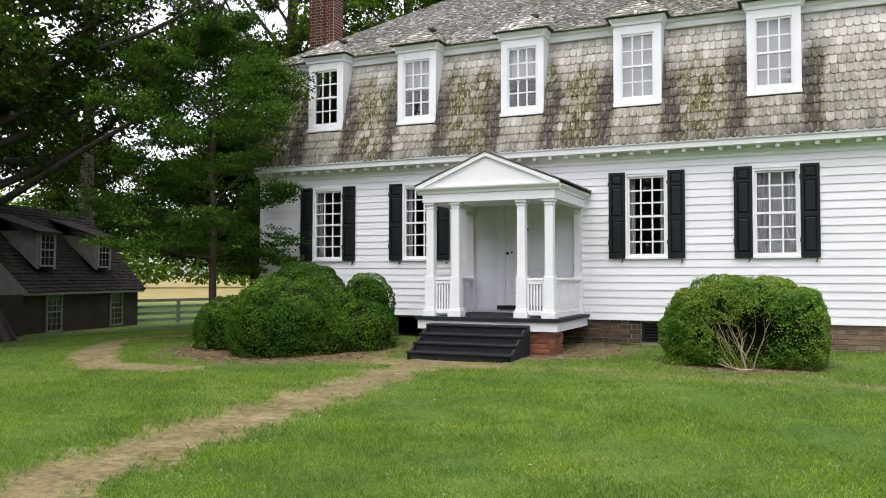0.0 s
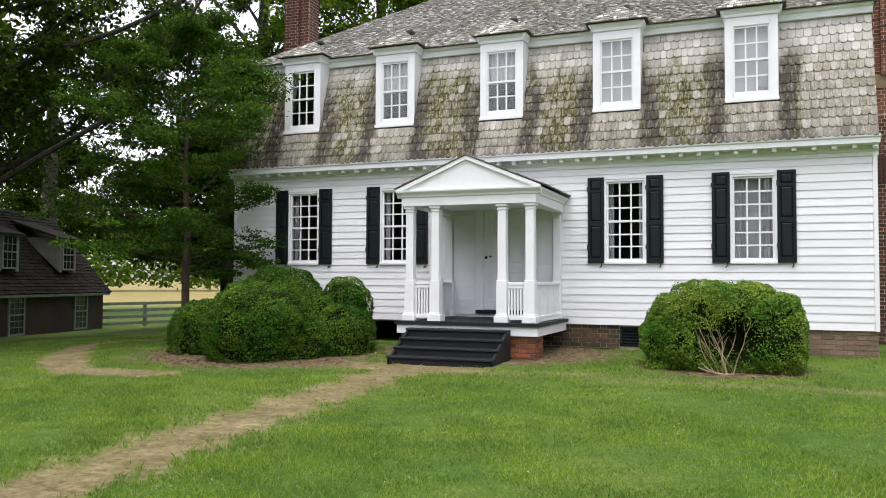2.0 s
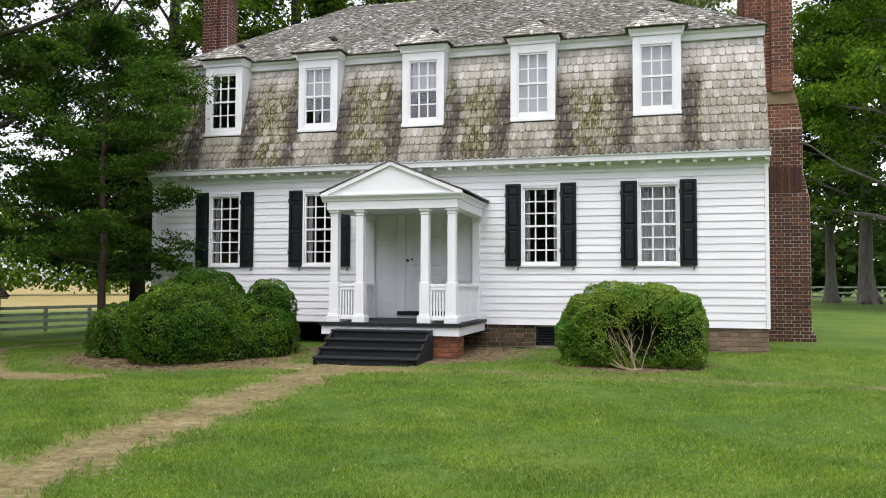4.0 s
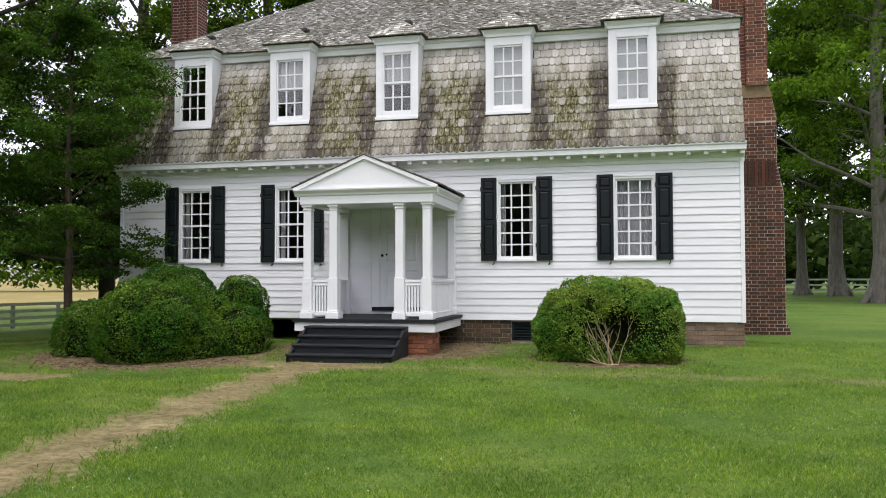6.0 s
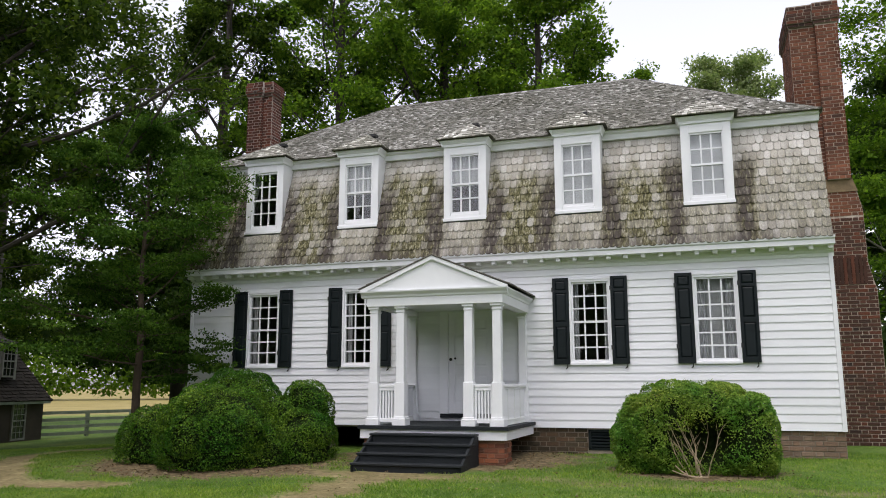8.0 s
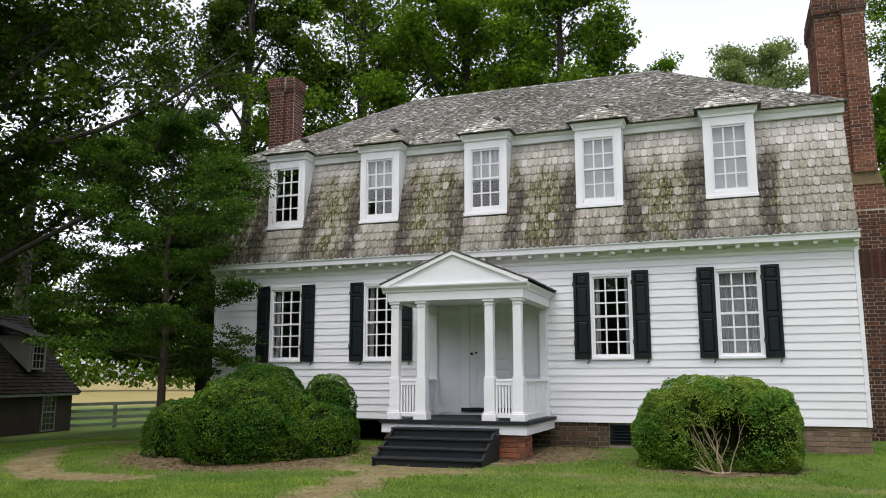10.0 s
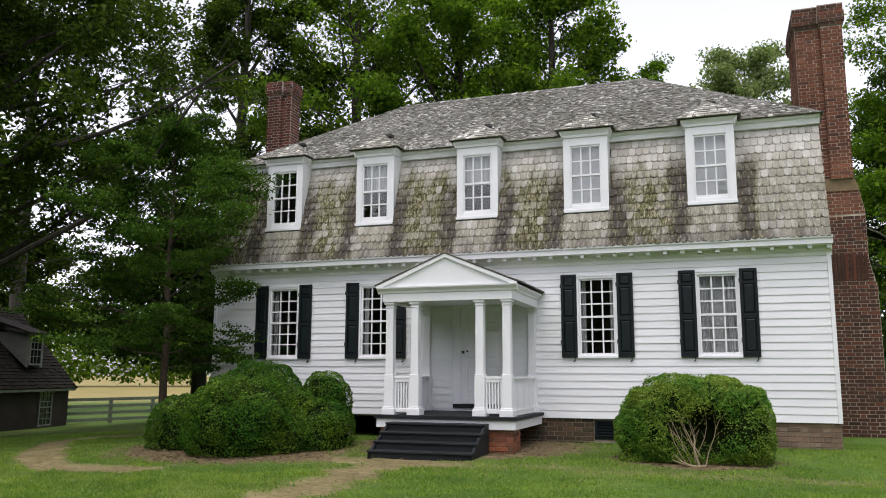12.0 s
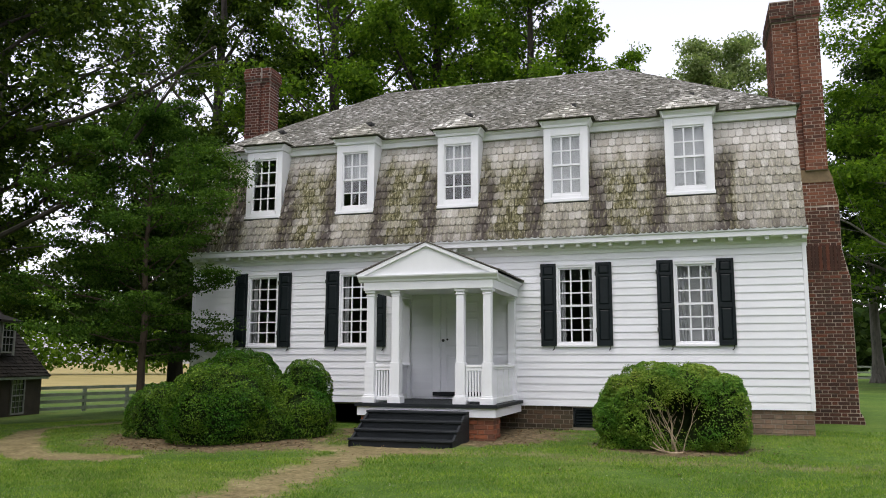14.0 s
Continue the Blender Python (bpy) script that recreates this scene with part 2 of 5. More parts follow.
def ground_material():
    m, t, b = material("lawn_earth_and_field", 0.95, 0, 0.15)
    big = ramp(t, noise_fac(t, 0.35, 5, 0.6), [(0.32, (0.060, 0.124, 0.022)), (0.5, (0.090, 0.165, 0.027)), (0.7, (0.145, 0.20, 0.042))])
    fine = noise_fac(t, 25, 8, 0.75)
    grass = mix(t, 0.7, big, ramp(t, fine, [(0.33, (0.25, 0.3, 0.2)), (0.62, (1.35, 1.25, 1.3))]), "MULTIPLY")
    grass = mix(t, 0.6, grass, ramp(t, noise_fac(t, 80, 5, 0.7), [(0.36, (0.3, 0.34, 0.25)), (0.62, (1.5, 1.4, 1.4))]), "MULTIPLY")
    grass = mix(t, 0.6, grass, ramp(t, noise_fac(t, 4.5, 6, 0.7), [(0.36, (0.62, 0.72, 0.6)), (0.62, (1.2, 1.12, 1.15))]), "MULTIPLY")
    earth = ramp(t, noise_fac(t, 2.2, 7, 0.7), [(0.25, (0.12, 0.10, 0.048)), (0.5, (0.205, 0.17, 0.088)), (0.75, (0.31, 0.265, 0.15))])
    earth = mix(t, 0.8, earth, ramp(t, noise_fac(t, 14, 8, 0.78), [(0.36, (0.42, 0.42, 0.36)), (0.6, (1.25, 1.22, 1.2))]), "MULTIPLY")
    earth = mix(t, 0.5, earth, ramp(t, noise_fac(t, 6, 6, 0.75, (0.7, 1.8, 1)), [(0.4, (0.6, 0.66, 0.5)), (0.56, (1.1, 1.1, 1.1))]), "MULTIPLY")
    at = t.nodes.new("ShaderNodeAttribute")
    at.attribute_name = "cover"
    sep = t.nodes.new("ShaderNodeSeparateColor")
    t.links.new(at.outputs["Color"], sep.inputs[0])
    col = mix(t, sep.outputs["Red"], grass, earth)
    straw = ramp(t, noise_fac(t, 0.15, 6, 0.7), [(0.3, (0.20, 0.165, 0.06)), (0.7, (0.29, 0.24, 0.095))])
    col = mix(t, sep.outputs["Green"], col, straw)
    litter = ramp(t, noise_fac(t, 9, 7, 0.75), [(0.36, (0.045, 0.034, 0.018)), (0.5, (0.11, 0.085, 0.045)), (0.66, (0.25, 0.19, 0.115))])
    col = mix(t, sep.outputs["Blue"], col, litter)
    t.links.new(col, b.inputs["Base Color"])
    bump(t, b, fine, 0.6, 0.03)
    return m


GROUND = ground_material()

_g, _t, _b = material("old_window_glass", 0.015, 0, 0.5)
_b.inputs["Transmission Weight"].default_value = 1.0
_b.inputs["Base Color"].default_value = (0.93, 0.96, 0.95, 1)
_b.inputs["IOR"].default_value = 1.5
bump(_t, _b, noise_fac(_t, 2.5, 2, 0.5), 0.12, 0.02)
GLASS = _g


# ---- mesh helpers ----
class Shape:
    """Gathers corners and faces of one mesh."""

    def __init__(self):
        self.v, self.f = [], []

    def add(self, vs, fs):
        n = len(self.v)
        self.v += [tuple(p) for p in vs]
        self.f += [tuple(n + i for i in q) for q in fs]
        return self

    def box(self, x0, x1, y0, y1, z0, z1):
        return self.add([(x0, y0, z0), (x1, y0, z0), (x1, y1, z0), (x0, y1, z0), (x0, y0, z1), (x1, y0, z1), (x1, y1, z1), (x0, y1, z1)],
                        [(0, 3, 2, 1), (4, 5, 6, 7), (0, 1, 5, 4), (1, 2, 6, 5), (2, 3, 7, 6), (3, 0, 4, 7)])

    def prism(self, poly, axis, a, b):
        """A polygon of (u, w) drawn out along an axis: x -> (y, z), y -> (x, z), z -> (x, y)."""
        def put(p, d):
            u, w = p
            return {"x": (d, u, w), "y": (u, d, w), "z": (u, w, d)}[axis]
        n = len(poly)
        vs = [put(p, a) for p in poly] + [put(p, b) for p in poly]
        fs = [tuple(range(n))[::-1], tuple(range(n, 2 * n))] + [(i, (i + 1) % n, n + (i + 1) % n, n + i) for i in range(n)]
        return self.add(vs, fs)

    def slab(self, corners, normal, thick):
        """A flat polygon thickened along its normal (downwards)."""
        n = len(corners)
        d = Vector(normal).normalized() * -thick
        low = [tuple(Vector(c) + d) for c in corners]
        return self.add(list(corners) + low, [tuple(range(n)), tuple(range(n, 2 * n))[::-1]] + [(i, n + i, n + (i + 1) % n, (i + 1) % n) for i in range(n)])

    def tube(self, p, q, r0, r1, sides=7, caps=True):
        p, q = Vector(p), Vector(q)
        d = (q - p).normalized()
        a = d.orthogonal().normalized()
        b = d.cross(a)
        vs = []
        for c, r in ((p, r0), (q, r1)):
            for i in range(sides):
                w = 2 * math.pi * i / sides
                vs.append(c + (a * math.cos(w) + b * math.sin(w)) * r)
        fs = [(i, (i + 1) % sides, sides + (i + 1) % sides, sides + i) for i in range(sides)]
        if caps:
            fs += [tuple(range(sides))[::-1], tuple(range(sides, 2 * sides))]
        return self.add(vs, fs)

    def mesh(self, name, bevel=0.0, smooth=False):
        me = bpy.data.meshes.new(name)
        me.from_pydata(self.v, [], self.f)
        bm = bmesh.new()
        bm.from_mesh(me)
        bmesh.ops.recalc_face_normals(bm, faces=bm.faces)
        if bevel:
            bmesh.ops.bevel(bm, geom=bm.edges[:], offset=bevel, segments=1, affect="EDGES", clamp_overlap=True)
        bm.to_mesh(me)
        bm.free()
        if smooth:
            me.shade_smooth()
        return me


def part(name, shape, mat, parent=None, label="", bevel=0.0, smooth=False):
    """One mesh object, at top level or under a thing or part."""
    me = shape.mesh(name, bevel, smooth) if isinstance(shape, Shape) else shape
    if not me.materials:
        me.materials.append(mat)
    ob = new(name, me)
    if parent:
        ob.parent = parent
        if parent.parent is None:
            ob.matrix_parent_inverse = parent.matrix_basis.inverted()
    if label:
        ob["label"] = label
    return ob


def thing(name, label, category, group="", at=(0, 0, 0)):
    ob = new(name)
    ob.location = at
    ob.empty_display_size = 0.2
    return tagged(ob, label, category, group)


def piece(name, me, parent, m=None):
    ob = new(name, me)
    ob.parent = parent
    if parent.parent is None:
        ob.matrix_parent_inverse = parent.matrix_basis.inverted()
    if m is not None:
        ob.matrix_basis = m
    return ob


def fast_mesh(name, verts, faces, mat):
    """Large meshes straight from arrays: verts (n, 3), faces (m, k)."""
    me = bpy.data.meshes.new(name)
    k = faces.shape[1]
    me.vertices.add(len(verts))
    me.vertices.foreach_set("co", np.ascontiguousarray(verts, np.float32).ravel())
    me.loops.add(faces.size)
    me.loops.foreach_set("vertex_index", np.ascontiguousarray(faces, np.int32).ravel())
    me.polygons.add(len(faces))
    me.polygons.foreach_set("loop_start", np.arange(0, faces.size, k, dtype=np.int32))
    me.update(calc_edges=True)
    me.materials.append(mat)
    return me


def leaf_mesh(name, points, size, mat, seed=1, up=0.6, wide=0.5, outward=None):
    """A diamond leaf at every point, turned at random, facing mostly up or outwards."""
    r = np.random.default_rng(seed)
    n = len(points)
    nor = r.normal(size=(n, 3))
    nor /= np.linalg.norm(nor, axis=1)[:, None]
    nor[:, 2] += up
    if outward is not None:
        nor += outward
    nor /= np.linalg.norm(nor, axis=1)[:, None]
    tan = np.cross(nor, r.normal(size=(n, 3)))
    tan /= np.linalg.norm(tan, axis=1)[:, None]
    bi = np.cross(nor, tan)
    s = (size * r.uniform(0.65, 1.35, n))[:, None]
    p = np.asarray(points)
    v = np.stack([p - tan * s * 0.5, p + bi * s * wide * 0.5 + nor * s * 0.06, p + tan * s * 0.5 - nor * s * 0.08, p - bi * s * wide * 0.5 + nor * s * 0.06], 1).reshape(-1, 3)
    return fast_mesh(name, v, np.arange(4 * n).reshape(-1, 4), mat)


def ground_z(x, y):
    """The lawn falls a little from the house and more towards the cottage."""
    front = np.maximum(0, -y - 0.5)
    z = -0.25 * (1 - np.exp(-front / 7))
    fall = np.clip(-x - 13, 0, 17) / 17
    far = np.clip(-x - 30, 0, 60) / 60
    return z * (1 - fall) - 1.1 * fall ** 1.1 - 0.4 * far


# ---- ground ----
X0, X1, DEPTH = -12.84, 0.0, 8.5
BASE_Z, WALL_Z = 0.454, 3.52


def spread(a, b, step, far):
    """Grid lines: even between a and b, then ever wider out to far."""
    inner = list(np.arange(a, b + step / 2, step))
    out, d = [], step
    while inner[-1] + sum(out) < far:
        d *= 1.28
        out.append(d)
    right = list(inner[-1] + np.cumsum(out))
    left = list(inner[0] - np.cumsum(out))[::-1]
    return np.array(left + inner + right)


def band(x, y, pts, half):
    """How far points lie inside a worn track along a line of points (1 inside, 0 outside)."""
    best = np.full(x.shape, 9.0)
    for (ax, ay), (bx, by) in zip(pts, pts[1:]):
        dx, dy = bx - ax, by - ay
        u = np.clip(((x - ax) * dx + (y - ay) * dy) / (dx * dx + dy * dy), 0, 1)
        best = np.minimum(best, np.hypot(x - ax - u * dx, y - ay - u * dy))
    return 1 - best / half


def wobble(x, y, s, seed=0.0):
    w = np.sin(x * s + seed) * np.cos(y * s * 1.3 + seed * 2) + 0.6 * np.sin(x * s * 2.7 + y * s * 1.9 + seed) + 0.4 * np.cos(y * s * 5.1 - x * s * 3.7)
    return w / 2


FRONT_PATH = [(-6.7, -3.1), (-6.95, -4.3), (-6.88, -6.4), (-6.77, -8.0), (-6.7, -9.5), (-6.57, -10.6), (-6.4, -11.6), (-6.1, -16)]
SIDE_PATH = [(-10.2, -5.6), (-11.6, -5.75), (-13.0, -4.6), (-14.3, -3.2), (-15.3, -1.9), (-15.0, -0.9), (-13.6, -0.4)]


def earth_mask(x, y):
    a = band(x, y, FRONT_PATH, 0.60) + 0.38 * wobble(x, y, 4.5) + 0.34 * wobble(x, y, 17, 1) + 0.28 * wobble(x, y, 39, 2)
    b = band(x, y, SIDE_PATH, 0.46) + 0.34 * wobble(x, y, 3.1, 2) + 0.16 * wobble(x, y, 13, 3)
    c = band(x, y, [(-8.5, -4.0), (-4.9, -3.6), (-0.5, -3.9), (4, -4.2)], 0.5) * 0.55 + 0.4 * wobble(x, y, 4.0, 4) + 0.2 * wobble(x, y, 15, 5)
    e = band(x, y, [(-8.1, -3.5), (-6.1, -3.65)], 0.55) + 0.4 * wobble(x, y, 4.2, 6) + 0.2 * wobble(x, y, 16, 2)
    worn = np.maximum(np.clip(a * 2.2, 0, 1), np.clip(e * 1.8, 0, 1))
    return np.clip(np.maximum(np.maximum(worn, np.clip(b * 3.2, 0, 1)), np.clip(c * 1.2, 0, 0.55)), 0, 1)


def litter_mask(x, y):
    a = 1 - np.hypot((x + 10.2) / 2.5, (y + 3.0) / 2.15)
    b = 1 - np.hypot((x + 2.4) / 1.4, (y + 2.3) / 1.1)
    c = 1 - np.hypot((x + 6.35) / 2.5, (y + 1.2) / 2.1)
    m = np.maximum(np.maximum(a, b), c) * 4 + 0.7 * wobble(x, y, 5, 7) + 0.4 * wobble(x, y, 19, 3)
    return np.clip(m, 0, 1)


gx, gy = spread(-20, 4, 0.1, 2500), spread(-13, 2, 0.1, 2500)
GX, GY = np.meshgrid(gx, gy)
GZ = ground_z(GX, GY) + 0.012 * wobble(GX, GY, 1.7) + 0.006 * wobble(GX, GY, 9, 3)
GZ -= 0.025 * np.clip(earth_mask(GX, GY), 0, 1)
nx, ny = len(gx), len(gy)
idx = np.arange(nx * ny).reshape(ny, nx)
quads = np.stack([idx[:-1, :-1], idx[:-1, 1:], idx[1:, 1:], idx[1:, :-1]], -1).reshape(-1, 4)
gme = fast_mesh("ground", np.stack([GX, GY, GZ], -1).reshape(-1, 3), quads, GROUND)
away = np.hypot(GX + 2, GY + 15)
field = np.clip((away - 78) / 10, 0, 1) * np.clip((-GX - 10) / 15, 0, 1)
cover = np.stack([earth_mask(GX, GY), field, litter_mask(GX, GY), np.ones_like(GX)], -1).reshape(-1, 4)
att = gme.attributes.new("cover", "FLOAT_COLOR", "POINT")
att.data.foreach_set("color", cover.astype(np.float32).ravel())
gme.shade_smooth()
tagged(new("ground", gme), "mown lawn with worn earth paths and a straw field beyond", "ground", kind="structure")


# ---- house ----
house = thing("house", "white weatherboarded two-storey house with gambrel roof and dormers", "house", at=(-6.42, 4.25, 0))
WIN_X = [-11.04, -8.82, -4.16, -1.935]
DORMER_X = [-11.13, -8.90, -6.575, -4.315, -1.945]
WIN_Z0, WIN_Z1 = 1.60, 3.17
DOOR = (-7.0, -5.96, 0.55, 2.72)
openings = [(c - 0.36, c + 0.36, WIN_Z0 + 0.04, WIN_Z1 - 0.04) for c in WIN_X] + [DOOR]


def pierced(shape, x0, x1, z0, z1, y0, y1, holes):
    """A wall of boxes round rectangular openings."""
    xs = sorted({x0, x1, *[h[0] for h in holes], *[h[1] for h in holes]})
    zs = sorted({z0, z1, *[h[2] for h in holes], *[h[3] for h in holes]})
    for a, b in zip(xs, xs[1:]):
        run = None
        for c, d in zip(zs, zs[1:]):
            mx, mz = (a + b) / 2, (c + d) / 2
            if any(h[0] < mx < h[1] and h[2] < mz < h[3] for h in holes):
                if run:
                    shape.box(a, b, y0, y1, *run)
                run = None
            else:
                run = (run[0], d) if run else (c, d)
        if run:
            shape.box(a, b, y0, y1, *run)
    return shape


wall_front = part("front_wall", pierced(Shape(), X0, X1, BASE_Z, WALL_Z + 0.2, 0.004, 0.16, openings), WHITE, house)
gable = [(0.16, BASE_Z), (DEPTH - 0.16, BASE_Z), (DEPTH - 0.16, 3.6), (8.2, 3.6), (7.95, 6.0), (0.5, 6.0), (0.27, 3.6), (0.16, 3.6)]
part("side_wall", Shape().prism(gable, "x", X1 - 0.15, X1 - 0.004), WHITE, house)
part("side_wall", Shape().prism(gable, "x", X0 + 0.004, X0 + 0.15), WHITE, house)
part("back_wall", Shape().box(X0, X1, DEPTH - 0.16, DEPTH, BASE_Z, WALL_Z + 0.2), WHITE, house)
part("upper_floor", Shape().box(X0 + 0.2, X1 - 0.2, 0.2, DEPTH - 0.2, 3.3, 3.5), DARK, house)
part("ground_floor", Shape().box(X0 + 0.2, X1 - 0.2, 0.2, DEPTH - 0.2, 0.40, 0.52), DARK, house)
part("inner_partition", Shape().box(X0 + 0.2, X1 - 0.2, 3.9, 4.05, 0.52, 3.3), DARK, house)
for xx in (-9.95, -7.7, -5.3, -3.05):
    part("inner_partition", Shape().box(xx - 0.05, xx + 0.05, 0.2, 3.9, 0.52, 3.3), DARK, house)
    part("inner_partition", Shape().box(xx - 0.05, xx + 0.05, 0.75, 4.2, 3.5, 5.9), DARK, house)
part("inner_partition", Shape().box(X0 + 0.4, X1 - 0.4, 4.2, 4.3, 3.5, 5.9), DARK, house)
part("corner_board", Shape().box(X1 - 0.06, X1 + 0.012, -0.036, 0.10, BASE_Z - 0.01, WALL_Z), TRIM, house, bevel=0.004)
part("corner_board", Shape().box(X0 - 0.012, X0 + 0.06, -0.036, 0.10, BASE_Z - 0.01, WALL_Z), TRIM, house, bevel=0.004)

# cornice with its row of blocks
cornice = part("cornice", Shape().prism([(0.0, 3.40), (-0.03, 3.40), (-0.035, 3.46), (-0.07, 3.50), (-0.075, 3.57), (-0.235, 3.585), (-0.24, 3.72), (0.0, 3.72)], "x", X0 - 0.03, X1 + 0.03), MOSSY, house,
               "greenish white boxed cornice")
fascia = part("fascia", Shape().prism([(-0.24, 3.582), (-0.262, 3.582), (-0.266, 3.665), (-0.292, 3.685), (-0.296, 3.728), (-0.24, 3.728)], "x", X0 - 0.034, X1 + 0.034), TRIM, house)
blk = Shape().box(-0.038, 0.038, -0.215, -0.075, 3.515, 3.588).mesh("modillion", 0.004)
blk.materials.append(TRIM)
nb = 42
for i in range(nb):
    piece("modillion", blk, cornice, Matrix.Translation((X0 + 0.03 + i * (X1 - X0 - 0.06) / (nb - 1), 0, 0)))

# lower roof slope, its back and the upper hipped roof
FOOT, HEAD = (-0.27, 3.735), (0.45, 5.98)
RIDGE_Y, RIDGE_Z, RX0, RX1 = 4.25, 8.66, -9.9, -3.43
sheath = [(FOOT[0] + 0.03, FOOT[1]), (HEAD[0] + 0.03, HEAD[1]), (HEAD[0] + 0.18, HEAD[1]), (FOOT[0] + 0.28, FOOT[1])]


def slope_y(z):
    return FOOT[0] + (z - FOOT[1]) * (HEAD[0] - FOOT[0]) / (HEAD[1] - FOOT[1])


zc = 4.52
low_part = [(FOOT[0] + 0.03, FOOT[1]), (slope_y(zc) + 0.03, zc), (slope_y(zc) + 0.2, zc), (FOOT[0] + 0.28, FOOT[1])]
lower_roof = part("lower_roof", Shape().prism(low_part, "x", X0, X1), DARK, house)
high_part = [(slope_y(zc) + 0.03, zc), (HEAD[0] + 0.03, HEAD[1]), (HEAD[0] + 0.18, HEAD[1]), (slope_y(zc) + 0.2, zc)]
xs = [X0] + [v for c in DORMER_X for v in (c - 0.40, c + 0.40)] + [X1]
for a, b in zip(xs[::2], xs[1::2]):
    part("roof_panel", Shape().prism(high_part, "x", a, b), DARK, house)
part("lower_roof_back", Shape().prism([(DEPTH - a, z) for a, z in sheath], "x", X0, X1), OLD_ROOF, house)
part("upper_fascia", Shape().prism([(0.36, 5.955), (0.35, 5.96), (0.338, 6.06), (0.275, 6.085), (0.268, 6.125), (0.6, 6.125), (0.6, 5.955)], "x", X0 - 0.05, X1 + 0.03), TRIM, house, "white moulded eaves band")
part("upper_fascia", Shape().prism([(X1 - 0.1, 5.955), (X1 + 0.02, 5.955), (X1 + 0.06, 6.125), (X1 - 0.1, 6.125)], "y", 0.4, DEPTH - 0.4), TRIM, house)
EA = [(X0 - 0.12, 0.21, 6.13), (X1 + 0.09, 0.21, 6.13), (X1 + 0.09, DEPTH - 0.21, 6.13), (X0 - 0.12, DEPTH - 0.21, 6.13)]
RA, RB = (RX0, RIDGE_Y, RIDGE_Z), (RX1, RIDGE_Y, RIDGE_Z)
deck = Shape()
inner = [(x, y, z + 0.0) for x, y, z in EA]
deck.add(inner + [RA, RB], [(0, 1, 5, 4), (1, 2, 5), (2, 3, 4, 5), (3, 0, 4), (3, 2, 1, 0)])
upper_roof = part("upper_roof", deck, OLD_ROOF, house, "grey weathered wooden shingle roof")

# ---- windows ----
def sash(parent, xc, z0, z1, width, cols, rows, y, name="window_sash"):
    """A double-hung sash with glazing bars; returns the pane openings."""
    s = Shape()
    x0, x1, zm = xc - width / 2, xc + width / 2, (z0 + z1) / 2
    f = 0.034
    s.box(x0, x0 + f, y, y + 0.05, z0, z1).box(x1 - f, x1, y, y + 0.05, z0, z1)
    s.box(x0 + f, x1 - f, y, y + 0.05, z0, z0 + 0.05).box(x0 + f, x1 - f, y, y + 0.05, z1 - 0.035, z1)
    s.box(x0 + f, x1 - f, y - 0.012, y + 0.05, zm - 0.02, zm + 0.02)
    panes = []
    w = (x1 - x0 - 2 * f) / cols
    for half, (a, b) in enumerate(((z0 + 0.05, zm - 0.02), (zm + 0.02, z1 - 0.035))):
        h = (b - a) / (rows // 2)
        for i in range(1, cols):
            s.box(x0 + f + i * w - 0.014, x0 + f + i * w + 0.014, y + 0.008, y + 0.038, a, b)
        for j in range(1, rows // 2):
            s.box(x0 + f, x1 - f, y + 0.01, y + 0.036, a + j * h - 0.013, a + j * h + 0.013)
        for i in range(cols):
            for j in range(rows // 2):
                panes.append((x0 + f + (i + 0.5) * w, a + (j + 0.5) * h, w, h))
    ob = part(name, s, TRIM, parent)
    return ob, panes


PANES = {}


def glaze(parent, panes, y):
    for x, z, w, h in panes:
        key = (round(w, 3), round(h, 3))
        if key not in PANES:
            me = Shape().box(-w / 2 + 0.002, w / 2 - 0.002, -0.002, 0.002, -h / 2 + 0.002, h / 2 - 0.002).mesh("pane")
            me.materials.append(GLASS)
            PANES[key] = me
        tilt = (hash_unit(x, z) - 0.5) * 1.6
        ob = piece("pane", PANES[key], parent, pose(x, y, z, tilt, 0, (hash_unit(z, x) - 0.5) * 1.6))
        ob.visible_shadow = False


def hash_unit(a, b):
    v = math.sin(a * 127.1 + b * 311.7) * 43758.5453
    return v - math.floor(v)


def drape(x0, x1, z0, z1, y, folds, depth=0.02):
    """A hanging cloth with soft folds."""
    s = Shape()
    n = max(6, folds * 6)
    vs = []
    for k in range(n + 1):
        u = k / n
        yy = y + depth * math.sin(u * folds * 2 * math.pi) + 0.3 * depth * math.sin(u * folds * 5.1 + x0)
        vs += [(x0 + (x1 - x0) * u, yy, z0), (x0 + (x1 - x0) * u, yy, z1), (x0 + (x1 - x0) * u, yy + 0.004, z0), (x0 + (x1 - x0) * u, yy + 0.004, z1)]
    fs = []
    for k in range(n):
        a = 4 * k
        fs += [(a, a + 4, a + 5, a + 1), (a + 2, a + 3, a + 7, a + 6), (a, a + 2, a + 6, a + 4), (a + 1, a + 5, a + 7, a + 3)]
    return s.add(vs, fs)


